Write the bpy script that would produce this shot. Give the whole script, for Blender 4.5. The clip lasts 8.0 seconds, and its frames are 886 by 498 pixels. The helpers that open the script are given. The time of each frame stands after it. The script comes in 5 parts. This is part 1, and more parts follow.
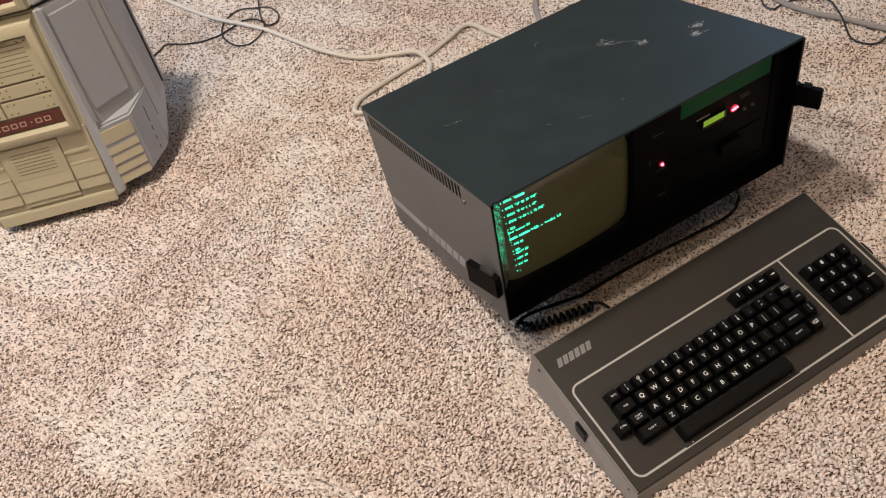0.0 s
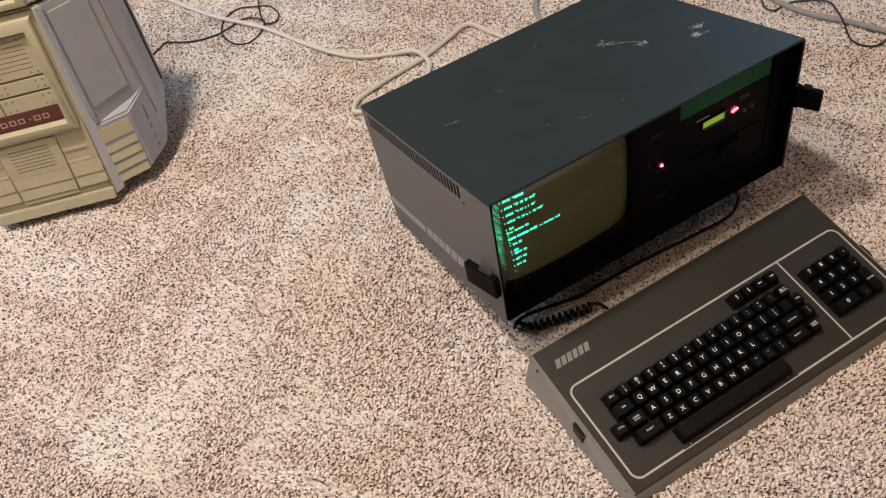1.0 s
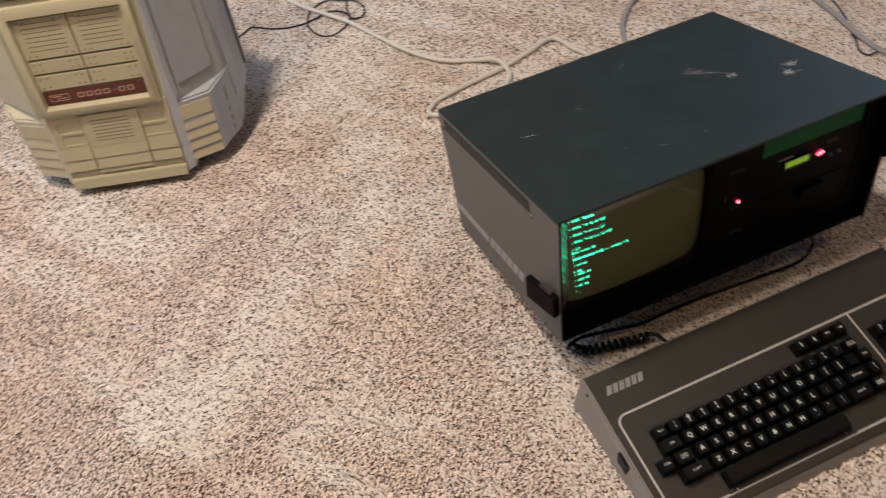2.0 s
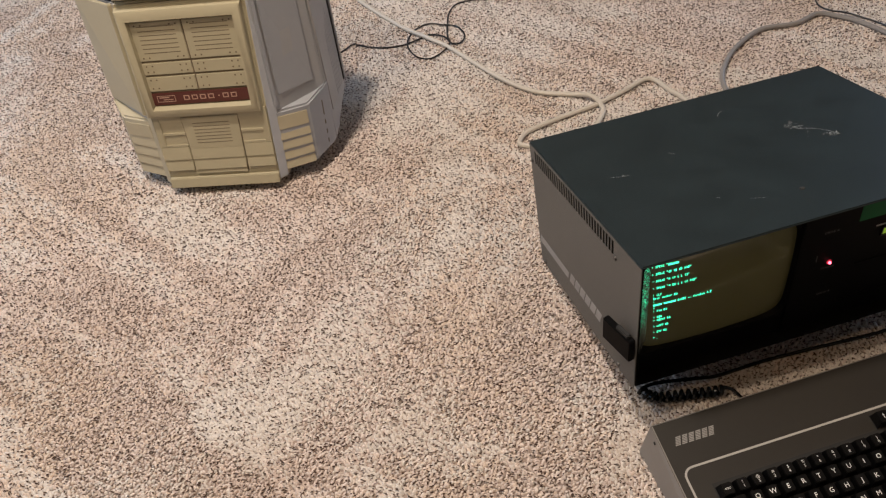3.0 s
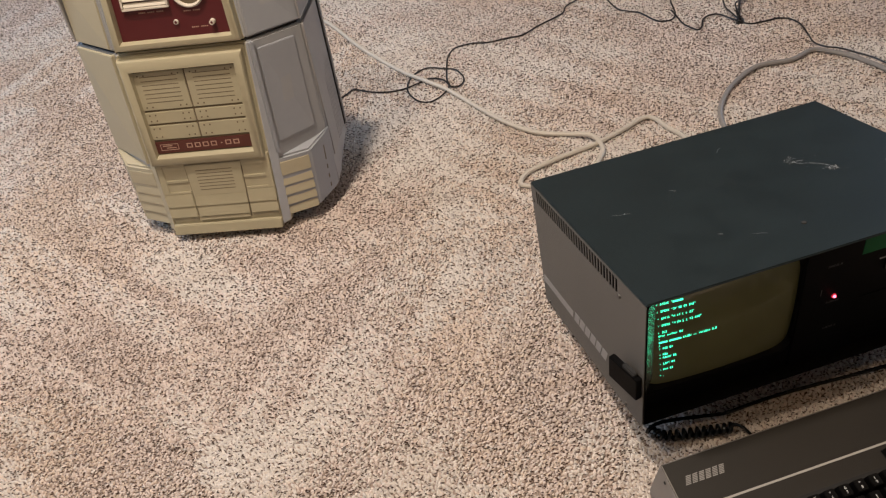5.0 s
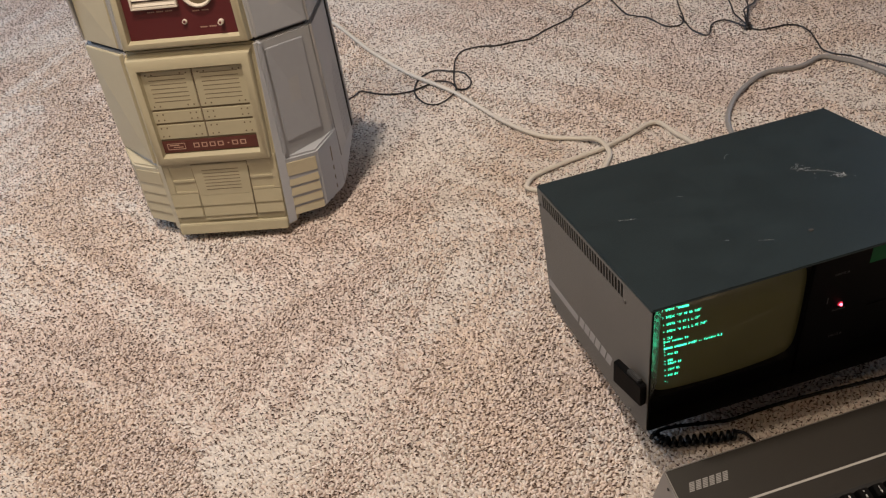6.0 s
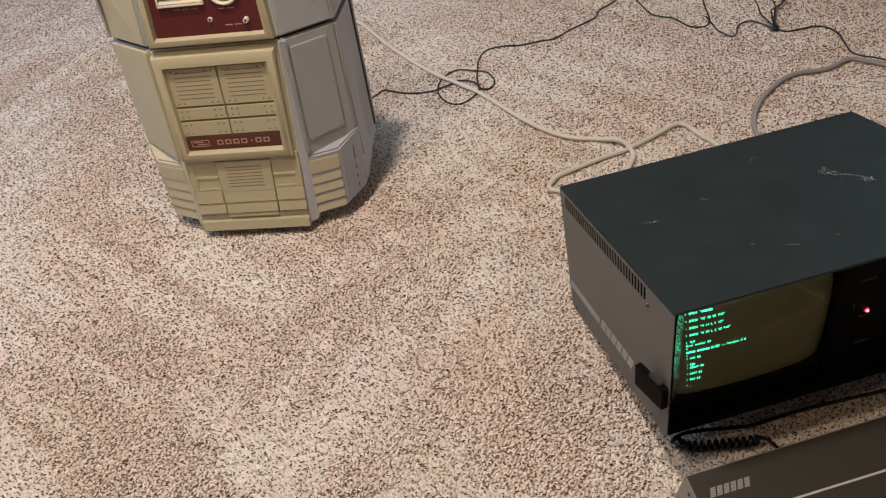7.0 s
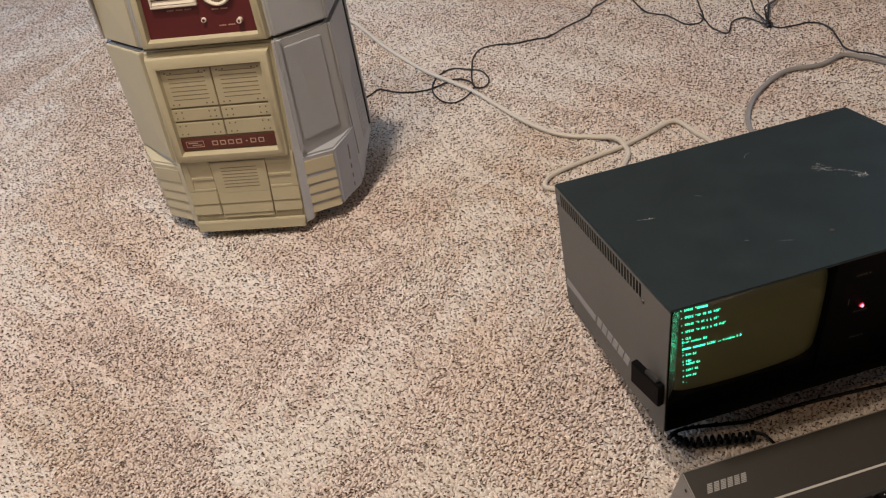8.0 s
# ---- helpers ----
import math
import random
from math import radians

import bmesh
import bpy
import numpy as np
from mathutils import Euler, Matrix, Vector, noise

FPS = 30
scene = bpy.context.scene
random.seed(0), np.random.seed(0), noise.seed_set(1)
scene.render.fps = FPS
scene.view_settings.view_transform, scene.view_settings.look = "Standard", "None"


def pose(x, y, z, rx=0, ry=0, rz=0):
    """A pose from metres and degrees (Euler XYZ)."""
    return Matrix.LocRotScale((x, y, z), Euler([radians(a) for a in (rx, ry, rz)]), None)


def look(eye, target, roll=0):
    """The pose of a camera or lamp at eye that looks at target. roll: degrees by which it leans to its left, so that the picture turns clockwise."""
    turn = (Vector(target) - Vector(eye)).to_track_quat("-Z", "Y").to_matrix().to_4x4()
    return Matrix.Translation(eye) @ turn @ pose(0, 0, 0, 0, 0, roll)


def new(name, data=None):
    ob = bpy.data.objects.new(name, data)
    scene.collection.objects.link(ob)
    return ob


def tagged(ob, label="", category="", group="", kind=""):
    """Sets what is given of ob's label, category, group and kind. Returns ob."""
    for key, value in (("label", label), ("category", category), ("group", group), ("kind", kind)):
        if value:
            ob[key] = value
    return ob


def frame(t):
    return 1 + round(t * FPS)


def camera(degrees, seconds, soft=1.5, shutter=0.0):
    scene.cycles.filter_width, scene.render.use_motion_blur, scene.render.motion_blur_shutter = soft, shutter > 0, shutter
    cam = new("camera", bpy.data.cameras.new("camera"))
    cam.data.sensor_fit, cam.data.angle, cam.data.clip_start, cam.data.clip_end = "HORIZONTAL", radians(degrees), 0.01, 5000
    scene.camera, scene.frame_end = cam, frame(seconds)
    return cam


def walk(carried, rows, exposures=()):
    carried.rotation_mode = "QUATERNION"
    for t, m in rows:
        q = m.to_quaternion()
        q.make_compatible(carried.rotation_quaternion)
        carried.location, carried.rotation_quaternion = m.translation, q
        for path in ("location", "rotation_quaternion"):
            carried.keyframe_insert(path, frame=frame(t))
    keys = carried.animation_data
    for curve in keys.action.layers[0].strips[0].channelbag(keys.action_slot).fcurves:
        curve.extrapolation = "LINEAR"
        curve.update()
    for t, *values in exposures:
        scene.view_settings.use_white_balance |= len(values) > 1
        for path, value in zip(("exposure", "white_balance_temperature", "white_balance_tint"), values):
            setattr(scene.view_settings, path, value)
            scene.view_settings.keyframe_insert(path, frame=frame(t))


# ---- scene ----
cam = camera(53.5, 8.0, soft=1.2, shutter=0.4)

PATH = [
    (0, (-0.299, -0.62, 0.951), (0.186, 0.668, -0.501), -13.2),
    (0.5, (-0.299, -0.62, 0.95), (0.19, 0.665, -0.503), -13.0),
    (1, (-0.298, -0.619, 0.949), (0.189, 0.668, -0.503), -12.8),
    (1.5, (-0.3, -0.61, 0.948), (0.177, 0.686, -0.499), -10.7),
    (2, (-0.306, -0.607, 0.948), (0.08, 0.741, -0.477), -9.8),
    (2.2, (-0.314, -0.599, 0.95), (0.014, 0.776, -0.465), -9.4),
    (3.3, (-0.315, -0.605, 0.961), (-0.073, 0.839, -0.402), -8.8),
    (3.5, (-0.315, -0.604, 0.961), (-0.076, 0.845, -0.398), -9.2),
    (4, (-0.315, -0.608, 0.963), (-0.066, 0.864, -0.368), -10.0),
    (4.5, (-0.315, -0.606, 0.962), (-0.055, 0.882, -0.348), -9.8),
    (6, (-0.316, -0.603, 0.961), (-0.059, 0.898, -0.335), -9.1),
    (6.5, (-0.317, -0.601, 0.961), (-0.101, 0.909, -0.333), -9.8),
    (7, (-0.317, -0.6, 0.961), (-0.105, 0.912, -0.332), -9.5),
    (7.5, (-0.316, -0.603, 0.961), (-0.104, 0.909, -0.331), -9.7),
    (8, (-0.316, -0.601, 0.961), (-0.097, 0.907, -0.334), -9.8),
]
walk(cam, [(t, look(eye, target, roll)) for t, eye, target, roll in PATH], exposures=[(0.0, 0.13, 5980, 10), (1.5, 0.08, 5980, 10), (2.0, -0.06, 6030, 10), (3.5, -0.21, 6130, 10), (8.0, -0.21, 6140, 10)])


# ---------------------------------------------------------------- world and lights
ROOM = (-2.4, 2.6, -2.6, 3.2, 2.42)          # x0, x1, y0, y1, ceiling height

world = bpy.data.worlds.new("world")
scene.world = world
world.use_nodes = True
wn = world.node_tree.nodes
sky = wn.new("ShaderNodeTexSky")
sky.sky_type, sky.sun_disc = "NISHITA", False
sky.sun_elevation, sky.sun_rotation = radians(32), radians(110)
wn["Background"].inputs["Strength"].default_value = 0.1
world.node_tree.links.new(sky.outputs[0], wn["Background"].inputs[0])


def area_lamp(name, place, target, size, watts, colour):
    data = bpy.data.lights.new(name, "AREA")
    data.shape, data.size, data.size_y, data.energy, data.color = "RECTANGLE", size[0], size[1], watts, colour
    lamp = new(name, data)
    lamp.matrix_world = look(place, target)
    return lamp


# the three ceiling lamps of the room, and the daylight that comes in by the windows
CEILING_LAMPS = ((-1.05, -0.06, 18, (1.0, 0.76, 0.53)), (-0.50, 0.42, 44, (1.0, 0.815, 0.64)), (0.80, -0.90, 6, (1.0, 0.60, 0.28)))   # x, y, watts, colour
for lamp_x, lamp_y, watts, tint in CEILING_LAMPS:
    area_lamp("ceiling_lamp_light", (lamp_x, lamp_y, 2.27), (lamp_x, lamp_y, 0), (0.14, 0.14), watts, tint)
WINDOW = (0.55, 2.45, 0.08, 1.40)              # y0, y1, z0, z1 in the east wall
area_lamp("window_daylight", (2.56, 1.5, 0.73), (-0.1, 0.75, 0.1), (1.8, 1.2), 10, (0.50, 0.70, 1.0))
WINDOW_B = (-2.1, -0.5, 0.80, 2.05)           # x0, x1, z0, z1 in the north wall
area_lamp("north_window_daylight", (-1.3, 3.16, 1.42), (-0.3, 0.6, 0.0), (1.5, 1.2), 12, (0.62, 0.78, 1.0))
WINDOW_C = (0.9, 2.3, 0.75, 2.05)             # y0, y1, z0, z1 in the west wall
area_lamp("west_window_daylight", (-2.36, 1.6, 1.40), (-0.4, 0.8, 0.0), (1.3, 1.2), 24, (0.62, 0.79, 1.0))


# ---------------------------------------------------------------- materials
def material(name, colour, rough=0.5, metal=0.0, vary=0.15, grain=60.0, coarse=6.0, bump=0.0, bump_scale=400.0, coat=0.0, glow=None, glow_power=0.0, spec=0.5):
    """A surface with grain and stains at two scales and a fine relief."""
    m = bpy.data.materials.new(name)
    m.use_nodes = True
    nt = m.node_tree
    n, l = nt.nodes, nt.links
    b = n["Principled BSDF"]
    b.inputs["Roughness"].default_value, b.inputs["Metallic"].default_value = rough, metal
    b.inputs["Coat Weight"].default_value = coat
    b.inputs["Specular IOR Level"].default_value = spec
    tc = n.new("ShaderNodeTexCoord")
    if vary > 0:
        fine, wide, add, ramp = n.new("ShaderNodeTexNoise"), n.new("ShaderNodeTexNoise"), n.new("ShaderNodeMath"), n.new("ShaderNodeMix")
        fine.inputs["Scale"].default_value, wide.inputs["Scale"].default_value = grain, coarse
        fine.inputs["Detail"].default_value = wide.inputs["Detail"].default_value = 5
        add.operation = "MULTIPLY_ADD"
        add.inputs[1].default_value = 0.5
        half = n.new("ShaderNodeMath")
        half.operation = "MULTIPLY"
        half.inputs[1].default_value = 0.5
        ramp.data_type = "RGBA"
        for node in (fine, wide):
            l.new(tc.outputs["Object"], node.inputs["Vector"])
        l.new(wide.outputs["Fac"], half.inputs[0])
        l.new(fine.outputs["Fac"], add.inputs[0])
        l.new(half.outputs[0], add.inputs[2])
        l.new(add.outputs[0], ramp.inputs["Factor"])
        ramp.inputs[6].default_value = (*[c * (1 - vary) for c in colour], 1)
        ramp.inputs[7].default_value = (*[min(1, c * (1 + vary)) for c in colour], 1)
        l.new(ramp.outputs[2], b.inputs["Base Color"])
        rr = n.new("ShaderNodeMapRange")
        rr.inputs[3].default_value, rr.inputs[4].default_value = max(0.02, rough - 0.08), min(1, rough + 0.08)
        l.new(wide.outputs["Fac"], rr.inputs[0])
        l.new(rr.outputs[0], b.inputs["Roughness"])
    else:
        b.inputs["Base Color"].default_value = (*colour, 1)
    if bump > 0:
        tex, bp = n.new("ShaderNodeTexNoise"), n.new("ShaderNodeBump")
        tex.inputs["Scale"].default_value, tex.inputs["Detail"].default_value = bump_scale, 3
        bp.inputs["Strength"].default_value, bp.inputs["Distance"].default_value = bump, 0.001
        l.new(tc.outputs["Object"], tex.inputs["Vector"])
        l.new(tex.outputs["Fac"], bp.inputs["Height"])
        l.new(bp.outputs[0], b.inputs["Normal"])
    if glow:
        b.inputs["Emission Color"].default_value = (*glow, 1)
        b.inputs["Emission Strength"].default_value = glow_power
    return m


def carpet_material(name, tint):
    """Cut pile: yarn that varies tuft by tuft, under wide patches of uneven tone."""
    m = bpy.data.materials.new(name)
    m.use_nodes = True
    nt = m.node_tree
    n, l = nt.nodes, nt.links
    b = n["Principled BSDF"]
    b.inputs["Roughness"].default_value = 0.95
    b.inputs["Specular IOR Level"].default_value = 0.15
    b.inputs["Sheen Weight"].default_value = 0.15
    geo, ramp = n.new("ShaderNodeNewGeometry"), n.new("ShaderNodeValToRGB")
    e = ramp.color_ramp
    e.interpolation = "LINEAR"
    stops = [(p, tuple(min(0.92, v * k) for v in tint)) for p, k in ((0.0, 0.76), (0.06, 0.87), (0.16, 0.94), (0.6, 1.0), (1.0, 1.07))]
    e.elements[0].position, e.elements[0].color = stops[0][0], (*stops[0][1], 1)
    e.elements[1].position, e.elements[1].color = stops[-1][0], (*stops[-1][1], 1)
    for p, c in stops[1:-1]:
        e.elements.new(p).color = (*c, 1)
    l.new(geo.outputs["Random Per Island"], ramp.inputs[0])
    tc, wide, mottle = n.new("ShaderNodeTexCoord"), n.new("ShaderNodeTexNoise"), n.new("ShaderNodeMix")
    wide.inputs["Scale"].default_value, wide.inputs["Detail"].default_value = 4.0, 6
    l.new(tc.outputs["Object"], wide.inputs["Vector"])
    rng = n.new("ShaderNodeMapRange")
    rng.inputs[1].default_value, rng.inputs[2].default_value = 0.35, 0.7
    l.new(wide.outputs["Fac"], rng.inputs[0])
    mottle.data_type, mottle.blend_type = "RGBA", "MULTIPLY"
    mottle.inputs[7].default_value = (0.96, 0.935, 0.91, 1)
    l.new(rng.outputs[0], mottle.inputs["Factor"])
    l.new(ramp.outputs[0], mottle.inputs[6])
    # broad streaks of the vacuum cleaner: the leaning pile's shading put into the colour
    last = mottle.outputs[2]
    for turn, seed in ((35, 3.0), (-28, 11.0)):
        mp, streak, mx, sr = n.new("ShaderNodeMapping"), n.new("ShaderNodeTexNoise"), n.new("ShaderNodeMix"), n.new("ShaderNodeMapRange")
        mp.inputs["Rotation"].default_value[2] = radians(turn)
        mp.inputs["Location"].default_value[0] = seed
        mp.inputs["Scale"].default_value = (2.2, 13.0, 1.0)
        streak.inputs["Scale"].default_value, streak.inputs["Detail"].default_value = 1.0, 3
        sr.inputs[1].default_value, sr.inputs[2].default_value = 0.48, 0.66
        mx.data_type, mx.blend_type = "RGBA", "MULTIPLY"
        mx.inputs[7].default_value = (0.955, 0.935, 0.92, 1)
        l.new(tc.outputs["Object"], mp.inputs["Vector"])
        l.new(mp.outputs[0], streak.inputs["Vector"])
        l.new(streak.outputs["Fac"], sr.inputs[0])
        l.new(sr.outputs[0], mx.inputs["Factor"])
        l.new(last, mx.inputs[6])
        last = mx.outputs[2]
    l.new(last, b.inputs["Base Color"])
    return m


# Yarn tints; the vacuum strokes' light and dark are put into them.
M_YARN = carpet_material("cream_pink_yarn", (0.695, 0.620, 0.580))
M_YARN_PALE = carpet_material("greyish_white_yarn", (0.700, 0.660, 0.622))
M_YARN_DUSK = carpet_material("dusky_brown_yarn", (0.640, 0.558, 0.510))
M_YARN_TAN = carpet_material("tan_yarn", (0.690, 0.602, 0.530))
M_FLECK = material("dark_yarn", (0.060, 0.037, 0.027), 0.95, vary=0.5, grain=300, coarse=40, spec=0.1)
M_BACKING = material("carpet_backing", (0.33, 0.27, 0.235), 1.0, vary=0.35, grain=500, coarse=20, bump=1.0, bump_scale=500)
M_BEYOND = material("carpet_beyond", (0.385, 0.335, 0.300), 0.95, vary=0.38, grain=220, coarse=5, bump=1.0, bump_scale=300, spec=0.1)
# Corner plastic with the window light on it put into the tint.
M_STRIP = material("daylit_strip_plastic", (0.43, 0.45, 0.485), 0.32, vary=0.06, grain=90)
M_WALL = material("wall_paint", (0.40, 0.37, 0.33), 0.85, vary=0.04, bump=0.2, bump_scale=150)
M_CEIL = material("ceiling_paint", (0.60, 0.59, 0.57), 0.9, vary=0.03, bump=0.3, bump_scale=90)
M_CASE = material("slate_enamel", (0.0120, 0.0190, 0.0206), 0.48, spec=0.30, vary=0.65, grain=200, coarse=18, bump=0.25, bump_scale=800)
# Side paint, with the warm lamp light on it put into the colour.
M_SIDE = material("warm_lit_enamel", (0.106, 0.1020, 0.0915), 0.50, spec=0.3, vary=0.16, grain=180, coarse=8, bump=0.25, bump_scale=900)
M_STRIPE = material("grey_stripe_ink", (0.27, 0.26, 0.25), 0.5, vary=0.18, grain=120)
M_BLACK = material("black_plastic", (0.0024, 0.0024, 0.0027), 0.5, spec=0.07, vary=0.25, grain=90, bump=0.15, bump_scale=700)
M_GLOSS = material("gloss_black_plastic", (0.005, 0.006, 0.006), 0.14, spec=0.4, vary=0.2, grain=40)
M_SURROUND = material("polished_black_surround", (0.60, 0.62, 0.61), 0.24, metal=0.85, vary=0.1, grain=40)
M_KEYCAP = material("keycap_plastic", (0.0030, 0.0030, 0.0032), 0.36, spec=0.16, vary=0.25, grain=140, bump=0.2, bump_scale=1200)
M_KEYDECK = material("graphite_enamel", (0.0245, 0.0222, 0.0188), 0.38, spec=0.35, vary=0.10, grain=200, coarse=7, bump=0.25, bump_scale=900)
M_KEYSIDE = material("bare_grey_metal", (0.23, 0.215, 0.20), 0.40, metal=0.25, vary=0.10, grain=150, coarse=10)
M_LINE = material("pale_grey_ink", (0.38, 0.37, 0.35), 0.5, vary=0.08)
M_LEGEND = material("white_legend", (0.80, 0.80, 0.78), 0.5, vary=0.04)
M_DIM = material("grey_legend", (0.07, 0.07, 0.068), 0.5, vary=0.05)
M_TUBE = material("phosphor_glass", (0.118, 0.118, 0.052), 0.26, vary=0.06, grain=20, coarse=5, coat=1.0)
M_GLOWTEXT = material("lit_phosphor", (0.05, 0.3, 0.2), 0.5, vary=0, glow=(0.07, 1.0, 0.47), glow_power=4.0)
# Halo of the red lamps, drawn as a glowing disc round each core.
M_LED = material("red_lamp_halo", (0.5, 0.03, 0.05), 0.3, vary=0, glow=(1.0, 0.02, 0.06), glow_power=0.45)
M_LEDHOT = material("lit_red_lamp_core", (0.9, 0.3, 0.4), 0.3, vary=0, glow=(1.0, 0.11, 0.16), glow_power=6.5)
M_LCD = material("lit_lime_display", (0.2, 0.3, 0.02), 0.35, vary=0.06, glow=(0.34, 0.58, 0.03), glow_power=0.42)
M_GREEN = material("green_mounting_plate", (0.004, 0.115, 0.034), 0.5, spec=0.2, vary=0.12, grain=60, bump=0.2)
M_BEIGE = material("yellowed_beige_plastic", (0.41, 0.37, 0.25), 0.36, vary=0.07, grain=90, coarse=7, bump=0.15, bump_scale=600)
# Tints of one plastic: cool daylight or warm lamp light put into the colour.
M_COOL = material("cool_lit_plastic", (0.320, 0.335, 0.362), 0.38, vary=0.06, grain=90, coarse=7, bump=0.15, bump_scale=600)
M_WARM = material("warm_lit_plastic", (0.45, 0.405, 0.285), 0.38, vary=0.06, grain=90, coarse=7, bump=0.15, bump_scale=600)
M_PALE = material("pale_grey_plastic", (0.335, 0.342, 0.352), 0.38, vary=0.06, grain=90, coarse=7, bump=0.15, bump_scale=600)
M_REAR = material("grey_side_plastic", (0.34, 0.335, 0.33), 0.40, vary=0.10, grain=70, coarse=12, bump=0.15, bump_scale=600)
# Brown for the shade in slots, holes and gaps; also the sensor disc.
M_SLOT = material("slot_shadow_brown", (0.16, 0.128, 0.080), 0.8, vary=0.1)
M_MAROON = material("maroon_panel", (0.092, 0.013, 0.015), 0.42, vary=0.12, grain=60)
M_LABEL = material("brown_red_label", (0.088, 0.022, 0.015), 0.45, vary=0.12, grain=80)
M_GOLD = material("tan_print", (0.42, 0.27, 0.20), 0.5, vary=0.08)
M_CREAM = material("cream_plastic", (0.66, 0.61, 0.52), 0.4, vary=0.05)
M_RUBBER = material("black_rubber", (0.012, 0.012, 0.012), 0.7, vary=0.2)
M_SCREW = material("screw_steel", (0.085, 0.08, 0.075), 0.5, metal=0.6, vary=0.2)
M_SCUFF = material("bare_scuff", (0.34, 0.36, 0.36), 0.6, vary=0.25, grain=300)
M_CABLE = material("ivory_cable_jacket", (0.56, 0.52, 0.45), 0.45, vary=0.07, grain=120)
M_GREYCABLE = material("grey_cable_jacket", (0.25, 0.235, 0.22), 0.45, vary=0.08, grain=120)
M_WIRE = material("black_wire_jacket", (0.014, 0.013, 0.013), 0.4, vary=0.2)
M_LAMP = material("lamp_diffuser", (0.9, 0.85, 0.75), 0.5, vary=0, glow=(1.0, 0.8, 0.58), glow_power=4.0)
M_WHITE = material("white_trim_paint", (0.78, 0.77, 0.74), 0.5, vary=0.03)


# ---------------------------------------------------------------- building helpers
def empty(name, m, label, category, group="", kind=""):
    ob = new(name)
    ob.matrix_world = m
    ob.empty_display_size = 0.02
    return tagged(ob, label, category, group, kind)


def mesh_of(name, bm, mat, smooth=False):
    bmesh.ops.recalc_face_normals(bm, faces=bm.faces)
    me = bpy.data.meshes.new(name)
    bm.to_mesh(me)
    bm.free()
    me.materials.append(mat)
    if smooth:
        me.polygons.foreach_set("use_smooth", [True] * len(me.polygons))
        me.set_sharp_from_angle(angle=radians(38))
    return me


def part(name, bm, mat, parent, label="", smooth=False):
    """One mesh object under a thing or a part, in that one's own axes."""
    ob = new(name, mesh_of(name, bm, mat, smooth))
    ob.parent = parent
    return tagged(ob, label)


def shared(name, me, parent, m):
    ob = new(name, me)
    ob.parent = parent
    ob.matrix_basis = m
    return ob


def hexa(bm, corners):
    """A solid from eight corners: four below, four above, in the same turn."""
    v = [bm.verts.new(c) for c in corners]
    for f in ((0, 1, 2, 3), (4, 5, 6, 7), (0, 1, 5, 4), (1, 2, 6, 5), (2, 3, 7, 6), (3, 0, 4, 7)):
        bm.faces.new([v[i] for i in f])


def box(bm, x0, x1, y0, y1, z0, z1, f=None):
    c = [(x0, y0, z0), (x1, y0, z0), (x1, y1, z0), (x0, y1, z0), (x0, y0, z1), (x1, y0, z1), (x1, y1, z1), (x0, y1, z1)]
    hexa(bm, [f(*p) for p in c] if f else c)


def round_edges(bm, width, segments=2):
    bmesh.ops.bevel(bm, geom=list(bm.edges), offset=width, segments=segments, affect="EDGES", clamp_overlap=True)
    return bm


def rbox(x0, x1, y0, y1, z0, z1, width=0.001, segments=2, f=None):
    bm = bmesh.new()
    box(bm, x0, x1, y0, y1, z0, z1, f)
    return round_edges(bm, width, segments)


def loft(bm, rings, cap=True):
    """A skin over rings of equal length."""
    vs = [[bm.verts.new(p) for p in r] for r in rings]
    k = len(vs[0])
    for a, b in zip(vs, vs[1:]):
        for i in range(k):
            bm.faces.new((a[i], a[(i + 1) % k], b[(i + 1) % k], b[i]))
    if cap:
        bm.faces.new(vs[0][::-1])
        bm.faces.new(vs[-1])
    return vs


def disc(bm, centre, axis, r0, r1, depth, k=18):
    """A short solid of revolution along axis; r0 at its foot, r1 at its head."""
    axis = Vector(axis).normalized()
    s = axis.orthogonal().normalized()
    t = axis.cross(s)
    c = Vector(centre)
    ring = lambda r, d: [c + axis * d + (s * math.cos(2 * math.pi * i / k) + t * math.sin(2 * math.pi * i / k)) * r for i in range(k)]
    loft(bm, [ring(r0, 0), ring(r1, depth)])


def smooth_path(points, step=0.004):
    """A path that runs smoothly through the points."""
    p = [Vector(q) for q in points]
    p = [2 * p[0] - p[1]] + p + [2 * p[-1] - p[-2]]
    out = []
    for a, b, c, d in zip(p, p[1:], p[2:], p[3:]):
        k = max(2, int((c - b).length / step))
        for i in range(k):
            t = i / k
            out.append(0.5 * ((2 * b) + (c - a) * t + (2 * a - 5 * b + 4 * c - d) * t * t + (3 * b - a - 3 * c + d) * t ** 3))
    return out + [p[-2]]


def tube(bm, path, r, k=8):
    up = Vector((0, 0, 1))
    rings = []
    side = None
    for i, q in enumerate(path):
        d = (path[min(i + 1, len(path) - 1)] - path[max(i - 1, 0)]).normalized()
        side = (d.cross(up) if side is None else side - d * side.dot(d)).normalized()
        o = d.cross(side)
        rings.append([q + (side * math.cos(2 * math.pi * j / k) + o * math.sin(2 * math.pi * j / k)) * r for j in range(k)])
    loft(bm, rings)


GLYPHS = {}


